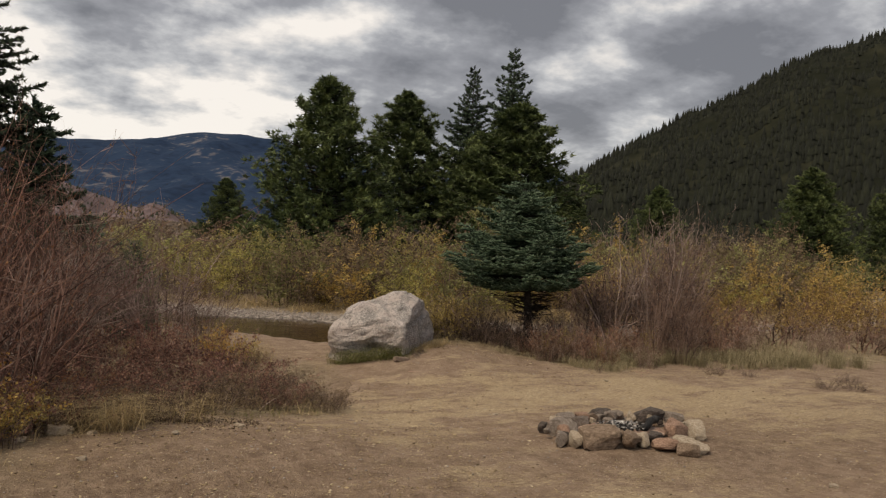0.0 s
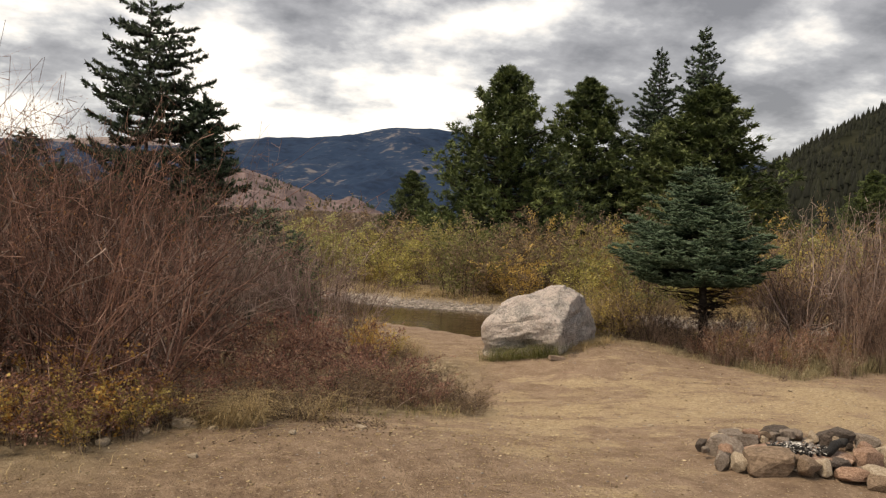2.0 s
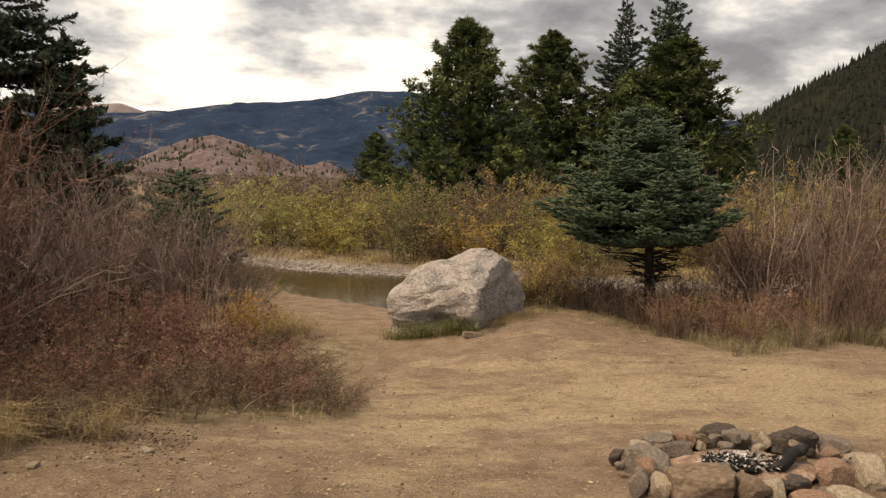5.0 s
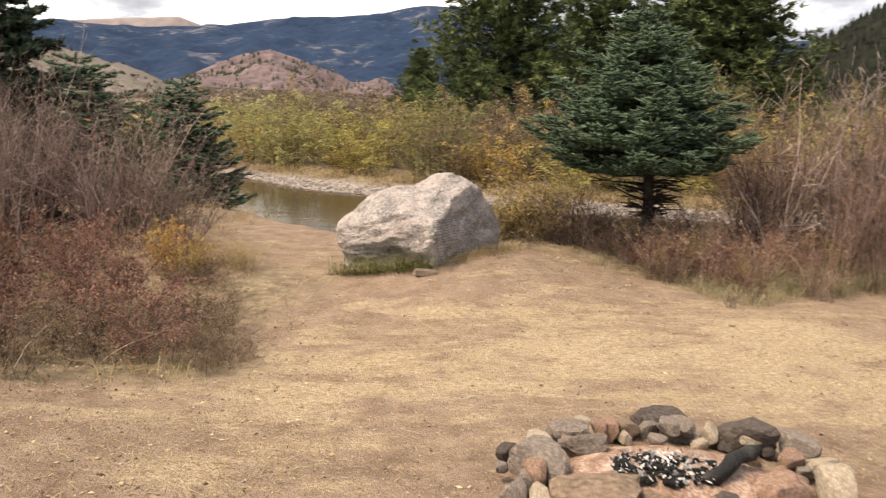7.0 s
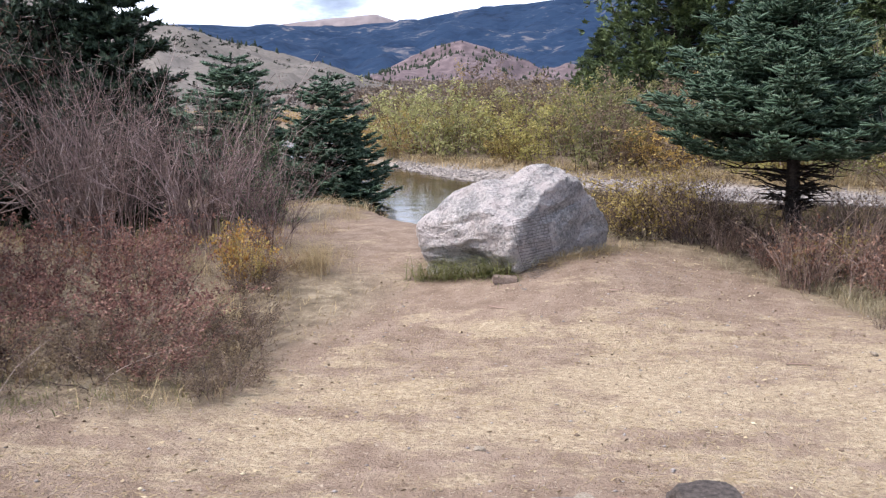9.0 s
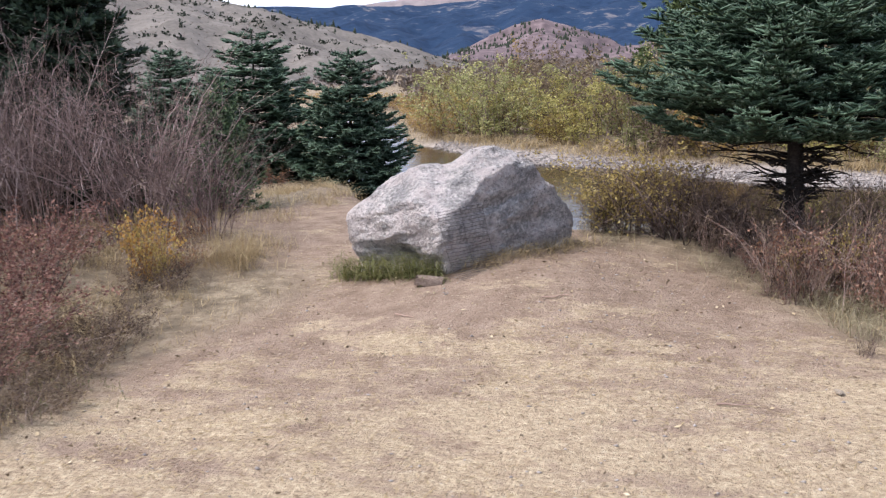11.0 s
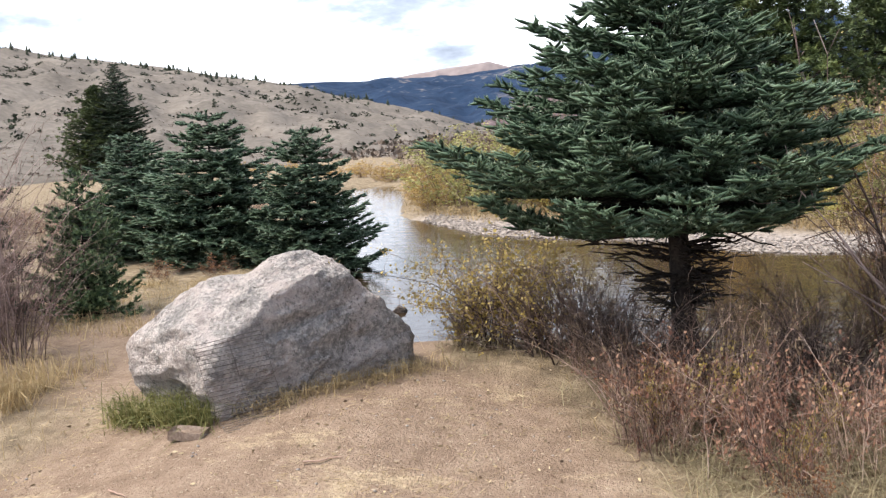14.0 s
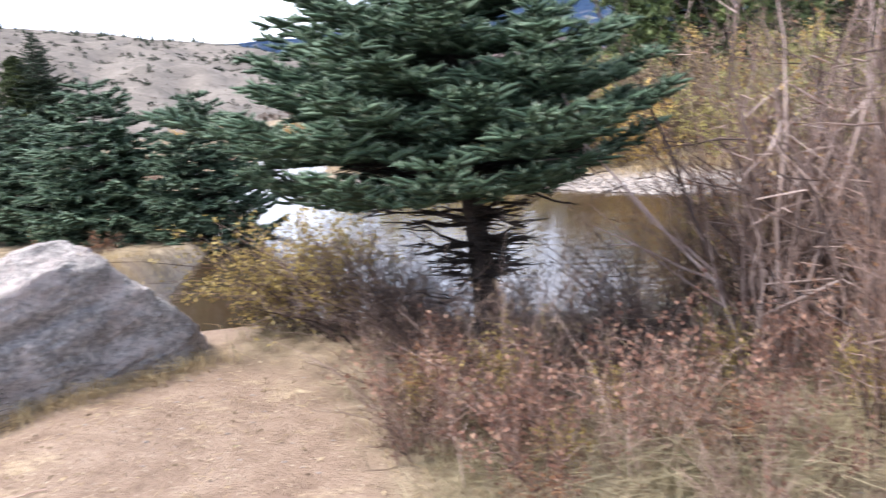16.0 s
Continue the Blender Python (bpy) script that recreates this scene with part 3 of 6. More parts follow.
V_SAGE = hill("sage_hill", "grey-brown sagebrush hillside dotted with small dark shrubs", [(-120, 9.5), (-70, 9.0), (-50, 7.4), (-42.9, 6.6), (-34.7, 5.55), (-29.5, 4.7), (-24.0, 3.75), (-20, 2.7), (-16.0, 1.8), (-12.7, 0.8), (-9, -0.3)], 340, -2.5, 285, M_SAGE, 3.0, 1.0)
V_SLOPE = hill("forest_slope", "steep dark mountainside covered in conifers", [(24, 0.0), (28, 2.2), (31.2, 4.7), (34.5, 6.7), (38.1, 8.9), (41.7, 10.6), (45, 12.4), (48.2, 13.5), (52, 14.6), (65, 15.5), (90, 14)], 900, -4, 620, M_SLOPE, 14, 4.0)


def spires(P, H, rng_, tiers=3, sides_=5, wide=0.2):
    """Far conifers as ragged tiers of spikes on points P with heights H."""
    N = len(P)
    Vs, Fs = [], []
    for k in range(tiers):
        lo, hi = k / tiers * 0.85, min(1.0, (k + 1.7) / tiers)
        rad = wide * (1 - lo) ** 0.8
        a = np.arange(sides_) * 2 * np.pi / sides_
        jig = rng_.uniform(0.65, 1.25, (N, sides_))
        turn = rng_.uniform(0, 6.28, (N, 1))
        x = np.cos(a + turn) * rad * jig * H[:, None]
        y = np.sin(a + turn) * rad * jig * H[:, None]
        base = np.stack([P[:, None, 0] + x, P[:, None, 1] + y, P[:, None, 2] + (lo + rng_.uniform(-0.05, 0.05, (N, sides_))) * H[:, None]], -1)
        tip = np.stack([P[:, 0], P[:, 1], P[:, 2] + hi * H], -1)[:, None]
        V = np.concatenate([base, tip], 1)
        i = np.arange(N)[:, None] * (sides_ + 1)
        j = np.arange(sides_)[None]
        F = np.stack([i + j, i + (j + 1) % sides_, np.broadcast_to(i + sides_, (N, sides_))], -1)
        Vs.append(V.reshape(-1, 3))
        Fs.append(F.reshape(-1, 3))
    return joined(list(zip(Vs, Fs)))


def on_hill(V, n, rng_, s_lo, s_hi, a_lo=0.0, a_hi=1.0):
    """n places on a hill, between shares of its depth and its width."""
    si = (rng_.uniform(s_lo, s_hi, n) / 1.25 * (V.shape[0] - 1)).astype(int)
    ai = rng_.uniform(a_lo, a_hi, n) * (V.shape[1] - 2)
    k = ai.astype(int)
    f = (ai - k)[:, None]
    return V[si, k] * (1 - f) + V[si, k + 1] * f


def build_woods():
    r = np.random.default_rng(11)
    P = np.concatenate([on_hill(V_SLOPE, 10500, r, 0.0, 1.0), on_hill(V_SLOPE, 700, r, 0.985, 1.0)])
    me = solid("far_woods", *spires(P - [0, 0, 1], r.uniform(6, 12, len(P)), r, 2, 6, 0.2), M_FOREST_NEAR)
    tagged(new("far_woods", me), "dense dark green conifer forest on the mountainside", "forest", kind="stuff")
    P = np.concatenate([on_hill(V_ROCK, 420, r, 0.25, 0.99, 0.15, 0.9), on_hill(V_ROCK, 260, r, 0.5, 0.99, 0.2, 0.42)])
    me = solid("hill_trees", *spires(P - [0, 0, 1], r.uniform(3, 8, len(P)), r, 2, 6, 0.34), M_FOREST_FAR)
    tagged(new("hill_trees", me), "small dark trees scattered on the rocky hill", "trees", kind="stuff")
    def tufts(P, size, m, squash):
        d = unit(r.normal(size=(len(P), m, 3))) * r.uniform(0.35, 1.0, (len(P), m, 1))
        d[:, :, 2] = np.abs(d[:, :, 2]) * squash
        C = (P[:, None] + d * size[:, None, None]).reshape(-1, 3)
        L = np.repeat(size, m) * r.uniform(0.45, 0.8, len(C))
        return leaves(C, r.normal(size=C.shape) + [0, 0, 0.5], L, L * 0.75)

    P = np.concatenate([on_hill(V_SAGE, 620, r, 0.15, 0.98, 0.45, 1.0), on_hill(V_SAGE, 420, r, 0.5, 0.95, 0.6, 0.92)])
    me = solid("hill_shrubs", *tufts(P, r.uniform(0.35, 1.0, len(P)), 16, 1.1), M_FOREST_FAR)
    tagged(new("hill_shrubs", me), "dark juniper shrubs dotting the sagebrush hillside", "shrubs", kind="stuff")
    P = on_hill(V_SAGE, 5200, r, 0.02, 0.98, 0.45, 1.0)
    me = solid("sagebrush", *tufts(P, r.uniform(0.15, 0.4, len(P)), 5, 0.8), M_SCRUB)
    tagged(new("sagebrush", me), "pale brown sagebrush covering the hillside", "shrubs", kind="stuff")
    x, y = r.uniform(-70, 40, 8200), 48 + 800 * r.uniform(0, 1, 8200) ** 2.2
    k = (y > np.interp(x, BAR_X, BAR_Y) + 16) & (np.hypot(x, y - 5) < 900)
    x, y = x[k] * (0.6 + y[k] / 160), y[k]
    me = solid("valley_scrub", *tufts(np.stack([x, y, land_z(x, y)], -1), r.uniform(0.35, 0.8, len(x)) * (1 + y / 260), 12, 0.7), M_SCRUB)
    tagged(new("valley_scrub", me), "mauve-brown bushes over the flat valley floor", "shrubs", kind="stuff")
    P = np.concatenate([on_hill(V_SAGE, 90, r, 0.9, 1.0, 0.70, 0.93), on_hill(V_SAGE, 40, r, 0.97, 1.0, 0.5, 1.0)])
    me = solid("ridge_trees", *spires(P - [0, 0, 0.3], r.uniform(1.4, 3.2, len(P)), r, 3, 6, 0.3), M_FOREST_FAR)
    tagged(new("ridge_trees", me), "row of small dark conifers along the hill's crest", "trees", kind="stuff")


build_woods()


# ---- rocks ----
def rock_mesh(name, planes, material, subdiv, rough, seed, scale=3.0, soft=14.0):
    """A rock: a ball cut to the given planes (normal, distance), with softened edges and a broken surface."""
    bm = bmesh.new()
    bmesh.ops.create_icosphere(bm, subdivisions=subdiv, radius=1)
    N = np.array([Vector(p[0]).normalized() for p in planes])
    D = np.array([p[1] for p in planes])
    for v in bm.verts:
        d = np.array(v.co.normalized())
        c = np.maximum(N @ d, 1e-3) / D
        q = (c ** soft).sum() ** (-1 / soft)
        w = Vector(d) * q
        f = noise.fractal(w * scale + Vector((seed, 0, 0)), 0.8, 2.0, 5) * rough
        g = noise.noise(w * scale * 0.35 + Vector((0, seed, 0))) * rough * 1.6
        v.co = w * (1 + f + g)
    me = bpy.data.meshes.new(name)
    bm.to_mesh(me)
    bm.free()
    me.polygons.foreach_set("use_smooth", np.ones(len(me.polygons), bool))
    me.materials.append(material)
    return me


BOULDER_C = Vector((-0.2, 9.95, 0.3))


def build_boulder():
    # the broken faces: outward direction and distance from the heart of the stone
    planes = [((-0.992, -0.127, -0.007), 0.897), ((-0.494, -0.868, 0.061), 0.747), ((0.778, -0.617, 0.114), 0.554), ((-0.480, -0.392, 0.785), 0.657),
              ((0.020, -0.584, 0.812), 0.663), ((-0.032, -0.013, 0.999), 0.692), ((0.737, -0.053, 0.674), 0.745), ((0.992, 0.083, -0.090), 0.843),
              ((-0.005, 0.969, 0.246), 0.782), ((0.515, 0.541, 0.664), 0.608), ((-0.709, 0.665, 0.236), 0.494), ((0, 0, -1), 0.5),
              ((-0.357, 0.125, 0.925), 0.569), ((-0.689, 0.155, 0.708), 0.655), ((0.328, -0.092, 0.940), 0.708), ((0.876, 0.471, 0.102), 0.851)]
    me = rock_mesh("boulder", planes, M_GRANITE, 7, 0.012, 4.2, 2.2, 44.0)
    bell = lambda v, c, w: math.exp(-((v - c) / w) ** 2)
    for v in me.vertices:
        w = v.co + BOULDER_C
        d = v.co.normalized()
        front = 1 if w.y < 9.95 else 0
        # the saddle beside the knob on top
        h = -0.075 * bell(w.x, -0.30, 0.13) * bell(w.z, 0.90, 0.16)
        # the hollow at its foot, the ledge over the dark face and the undercut side
        h -= 0.17 * bell(w.x, -0.60, 0.14) * bell(w.z, 0.16, 0.10) * front
        h -= 0.055 * bell(w.x, 0.14, 0.17) * bell(w.z, 0.60 + 0.25 * (w.x - 0.14), 0.045) * front
        h -= 0.040 * bell(w.x, 0.42, 0.14) * bell(w.z, 0.42, 0.06) * front
        # undercut foot
        h -= 0.11 * bell(w.z, 0.02, 0.20) * front
        q = Vector((1.7 * (w.x + 0.9 * w.z), w.y * 2.0, 4.6 * (w.z - 0.4 * w.x)))
        h += 0.042 * (0.24 - abs(noise.noise(q))) + 0.030 * (0.24 - abs(noise.noise(q * 2.1 + Vector((3, 1, 7))))) + 0.020 * (0.24 - abs(noise.noise(q * 4.5)))
        h += 0.012 * (0.24 - abs(noise.noise(q * 9.0 + Vector((5, 2, 1))))) + 0.006 * noise.noise(q * 18.0) + 0.003 * noise.noise(q * 36.0)
        v.co += d * h
    ob = new("boulder", me)
    ob.matrix_basis = pose(*BOULDER_C)
    tagged(ob, "large weathered grey-pink granite boulder half sunk in the soil", "boulder")


build_boulder()


def stone(name, label, x, y, size, tone, turn=0, lift=0.0, seed=0, group="", tilt=0):
    r = np.random.default_rng(seed + 100)
    planes = [((1, 0, 0), 1), ((-1, 0, 0), 1), ((0, 1, 0), 1), ((0, -1, 0), 1), ((0, 0, 1), 1), ((0, 0, -1), 1)]
    planes += [(tuple(d), float(r.uniform(0.72, 1.1))) for d in unit(r.normal(size=(8, 3)))]
    me = rock_mesh(name, planes, STONES[tone], 3, 0.07, seed * 1.7, 1.6, 60.0)
    me.polygons.foreach_set("use_smooth", np.zeros(len(me.polygons), bool))
    ob = new(name, me)
    z = float(land_z(x, y)) + size[2] * 0.36 + lift
    ob.matrix_basis = pose(x, y, z, tilt, 0, turn) @ Matrix.Diagonal((size[0] / 2, size[1] / 2, size[2] / 2, 1))
    return tagged(ob, label, "stone", group)



def build_fire_ring():
    words = ["grey fieldstone in the fire ring", "soot-darkened round stone in the fire ring", "pinkish angular stone in the fire ring", "pale tan stone in the fire ring", "brown flat stone in the fire ring"]
    # x, y, length, height, tone, turn
    ring = [(-0.29, 5.17, .11, .13, 1, 20), (-0.17, 5.05, .27, .19, 0, -35), (-0.34, 4.78, .14, .15, 0, 60), (-0.26, 4.68, .13, .16, 3, 80), (-0.05, 4.63, .36, .20, 4, -8),
            (0.03, 5.36, .19, .16, 0, 10), (0.08, 5.20, .23, .12, 0, 15), (0.25, 5.38, .13, .13, 2, 70), (0.35, 5.40, .12, .10, 4, 0), (0.58, 5.58, .25, .15, 1, 12),
            (0.47, 5.44, .12, .12, 0, 30), (0.61, 5.42, .18, .13, 0, -15), (0.73, 5.30, .13, .12, 3, 60), (0.88, 5.24, .27, .18, 1, -20), (1.07, 5.12, .20, .15, 0, -40),
            (1.07, 4.95, .17, .09, 3, 30), (1.02, 4.74, .18, .19, 3, 70), (0.72, 4.63, .26, .20, 2, 30), (0.47, 4.62, .15, .12, 1, 10), (0.46, 4.46, .24, .11, 2, -10),
            (0.18, 4.53, .19, .15, 4, 20), (0.31, 4.54, .14, .12, 3, 80), (0.72, 4.40, .30, .12, 3, 8), (0.58, 4.30, .18, .12, 4, -30)]
    r = np.random.default_rng(3)
    k = 0
    oval = lambda a, d: (PIT[0] + 0.66 * d * math.cos(radians(a)), PIT[1] + 0.44 * d * math.sin(radians(a)))
    for x, y, w, h, tone, turn in ring:
        stone("stone", words[tone], x, y, (w * 1.0, w * r.uniform(0.6, 0.78), h * 0.88), tone, turn, r.uniform(-0.01, 0.035), k, "stones round the fire pit", r.uniform(-28, 28))
        k += 1
    for i in range(46):
        a = i * 360 / 46 + r.uniform(-6, 6)
        d = r.uniform(0.72, 1.1)
        s = r.uniform(0.04, 0.095)
        tone = int(r.choice([0, 0, 2, 3, 4, 4, 2, 1]))
        stone("stone", "small " + words[tone], *oval(a, d), (s * r.uniform(1, 1.6), s, s * r.uniform(.7, 1.1)), tone, r.uniform(0, 180), r.uniform(0, 0.06), k, "stones round the fire pit", r.uniform(-25, 25))
        k += 1
    # ash bed
    n, rings = 40, 9
    V, F = [(0, 0, 0.07)], []
    for j in range(1, rings):
        for i in range(n):
            a = i * 2 * np.pi / n
            d = j / (rings - 1)
            z = 0.065 * (1 - (j / (rings - 1)) ** 2) + 0.016 * noise.noise(Vector((d * math.cos(a) * 9, d * math.sin(a) * 9, 2)))
            V.append((0.46 * d * math.cos(a), 0.30 * d * math.sin(a), z))
    base = float(land_z(*PIT))
    quads = [(1 + (j - 1) * n + i, 1 + (j - 1) * n + (i + 1) % n, 1 + j * n + (i + 1) % n, 1 + j * n + i) for j in range(1, rings - 1) for i in range(n)]
    tri = [(0, 1 + i, 1 + (i + 1) % n) for i in range(n)]
    me = bpy.data.meshes.new("ash_bed")
    me.from_pydata(V, [], quads + tri)
    me.materials.append(M_ASH)
    me.polygons.foreach_set("use_smooth", np.ones(len(me.polygons), bool))
    ob = new("ash_bed", me)
    ob.matrix_basis = pose(PIT[0], PIT[1], base + 0.006)
    tagged(ob, "grey and white ash bed inside the stone fire ring", "ash")
    for i in range(120):
        a, d = r.uniform(0, 6.28), 0.23 * math.sqrt(r.uniform(0, 1))
        x, y = PIT[0] - 0.03 + d * math.cos(a), PIT[1] - 0.06 + d * math.sin(a) * 0.62
        s = r.uniform(0.014, 0.040)
        planes = [(tuple(v), 1.0) for v in ((1, 0, 0), (-1, 0, 0), (0, 1, 0), (0, -1, 0), (0, 0, 1), (0, 0, -1))] + [(tuple(v), 0.95) for v in unit(r.normal(size=(5, 3)))]
        c = new("charcoal", rock_mesh("charcoal", planes, M_CHAR, 2, 0.16, i * 2.3, 2.0, 30.0))
        c.matrix_basis = pose(x, y, base + 0.075 - 0.08 * d + s * 0.2, r.uniform(-30, 30), r.uniform(-30, 30), r.uniform(0, 180)) @ Matrix.Diagonal((s * r.uniform(.5, 1.0), s * 0.42, s * 0.38, 1))
        tagged(c, "black charcoal lump lying in the ash", "charcoal", "charcoal in the fire pit")
    n = 260
    a, d = r.uniform(0, 6.28, n), 0.25 * np.sqrt(r.uniform(0, 1, n))
    C = np.stack([PIT[0] - 0.03 + d * np.cos(a), PIT[1] - 0.06 + 0.66 * d * np.sin(a), base + 0.088 - 0.09 * d + r.uniform(0, 0.02, n)], -1)
    me = solid("ash_flakes", *leaves(C, unit(r.normal(size=(n, 3)) * [1, 1, 0.4]), r.uniform(0.012, 0.04, n), r.uniform(0.008, 0.02, n)), M_FLAKE)
    tagged(new("ash_flakes", me), "white and grey flakes of ash on the burnt embers", "ash", kind="stuff")
    for (x, y, L, rad, turn, tilt) in ((0.63, 4.89, 0.42, 0.034, 33, 5),):
        K = 9
        t = np.linspace(-.5, .5, K)
        P = np.stack([t * L, 0.012 * np.sin(t * 7), 0.01 * np.cos(t * 9)], -1)[None]
        R = np.full((1, K), rad) * (1 + 0.12 * np.sin(np.arange(K) * 2.1))
        R[:, 0] *= 0.5
        R[:, -1] *= 0.5
        v, f = tubes(P, R, 10)
        caps_v = np.concatenate([v, P[0, :1], P[0, -1:]])
        capf = [(i, len(v), (i + 1) % 10, (i + 1) % 10) for i in range(10)] + [((K - 1) * 10 + i, (K - 1) * 10 + (i + 1) % 10, len(v) + 1, len(v) + 1) for i in range(10)]
        me = bpy.data.meshes.new("burnt_log")
        me.from_pydata(caps_v.tolist(), [], [tuple(q) for q in f.tolist()] + [q[:3] for q in capf])
        me.materials.append(M_CHAR)
        me.polygons.foreach_set("use_smooth", np.ones(len(me.polygons), bool))
        ob = new("burnt_log", me)
        ob.matrix_basis = pose(x, y, base + 0.055 + rad, 0, -tilt, turn)
        tagged(ob, "charred black log end lying in the fire pit", "log")


build_fire_ring()


def build_grate():
    """Bent wire panel leaning on the boulder, its lower half lying on the ground."""
    root = thing("wire_grate", "rusty dark bent wire grate leaning against the granite boulder", "grate", at=pose(-0.01, 9.13, 0.05, 0, 0, 45))
    prof = np.array([[0.065, 0.545], [0.055, 0.47], [0.045, 0.38], [0.03, 0.29], [0.01, 0.21], [-0.02, 0.14], [-0.07, 0.09], [-0.13, 0.075]])
    s = np.linspace(0, 1, len(prof))
    for i in range(26):
        u = i / 25
        yy, zz = np.interp(u, s, prof[:, 0]), np.interp(u, s, prof[:, 1])
        x = np.linspace(-0.185, 0.185, 9) + 0.11 * u - 0.05
        sag = 0.006 * np.sin(i * 1.7 + x * 9)
        P = np.stack([x, np.full(9, yy) + sag, np.full(9, zz) + 0.06 * (x + .19) * (1 - u) + 0.010 * u * np.sin(x * 14 + i)], -1)[None]
        part("wire", solid("wire", *tubes(P, np.full((1, 9), 0.0018), 5), M_WIRE), root)
    for x0 in (-0.185, 0.0, 0.185):
        P = np.stack([np.full(8, x0) + 0.11 * s - 0.05, prof[:, 0] - 0.004, prof[:, 1] + 0.06 * (x0 + .14) * (1 - s)], -1)[None]
        part("cross_wire", solid("cross_wire", *tubes(P, np.full((1, 8), 0.0014), 5), M_WIRE), root)


def build_brick():
    bm = bmesh.new()
    bmesh.ops.create_cube(bm, size=1)
    bmesh.ops.scale(bm, vec=(0.19, 0.10, 0.055), verts=bm.verts)
    top = [f for f in bm.faces if f.normal.z > 0.9]
    bmesh.ops.inset_region(bm, faces=top, thickness=0.022)
    bmesh.ops.translate(bm, vec=(0, 0, -0.022), verts=top[0].verts[:])
    bmesh.ops.bevel(bm, geom=bm.edges[:], offset=0.004, segments=2, affect="EDGES")
    bmesh.ops.subdivide_edges(bm, edges=[e for e in bm.edges if e.calc_length() > 0.05], cuts=5, use_grid_fill=True)
    for v in bm.verts:
        v.co *= 1 + 0.05 * noise.noise(v.co * 22)
    me = bpy.data.meshes.new("brick")
    bm.to_mesh(me)
    bm.free()
    me.materials.append(M_BRICK)
    ob = new("brick", me)
    ob.matrix_basis = pose(-0.27, 8.97, float(land_z(-0.27, 8.97)) + 0.02, 0, 4, 4)
    tagged(ob, "worn greyish-brown hollow brick lying before the boulder", "brick")


build_grate()
build_brick()


# ---- conifers ----
def needles(S, D, L, per_m, nl, nw, core=0.0):
    """Needles round twigs from S along D with lengths L, on a dense brush of radius core where given."""
    cnt = np.maximum(3, (L * per_m).astype(int))
    idx = np.repeat(np.arange(len(S)), cnt)
    t = RNG.uniform(0, 1.0, len(idx))
    ax = D[idx]
    u, v = sides_of(ax)
    a = RNG.uniform(0, 2 * np.pi, len(idx))[:, None]
    out = u * np.cos(a) + v * np.sin(a)
    base = S[idx] + ax * (t * L[idx])[:, None] + out * core * 0.6
    tip = base + (out * 0.75 + ax * 0.66 + np.array([0, 0, 0.12])) * (nl * RNG.uniform(0.7, 1.15, len(idx)))[:, None]
    w = np.cross(ax, out) * nw * 0.5
    V = np.stack([base - w, base + w, tip], 1).reshape(-1, 3)
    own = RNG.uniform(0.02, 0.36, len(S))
    # pale tips are new growth; lighter upper sides put skylight into the tone
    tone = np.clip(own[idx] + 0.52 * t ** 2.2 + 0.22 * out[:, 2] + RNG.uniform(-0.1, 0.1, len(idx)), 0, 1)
    F, tone = np.arange(len(V)).reshape(-1, 3), np.repeat(tone, 3)
    if core:
        q = np.array([0.0, 0.6, 1.0])
        P = S[:, None] + D[:, None] * (L[:, None] * q)[:, :, None]
        R = core * RNG.uniform(0.8, 1.15, (len(S), 1)) * np.array([[0.7, 1.0, 0.12]])
        cv, cf = tubes(P, R, 4)
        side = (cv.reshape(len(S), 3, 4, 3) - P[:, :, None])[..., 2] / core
        # brush core likewise toned brighter on top, as if lit from above
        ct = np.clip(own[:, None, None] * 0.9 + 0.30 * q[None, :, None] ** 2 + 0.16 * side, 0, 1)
        tri = np.concatenate([cf[:, [0, 1, 2]], cf[:, [0, 2, 3]]])
        V, F, tone = np.concatenate([V, cv]), np.concatenate([F, tri + len(V)]), np.concatenate([tone, ct.ravel()])
    return V, F, tone


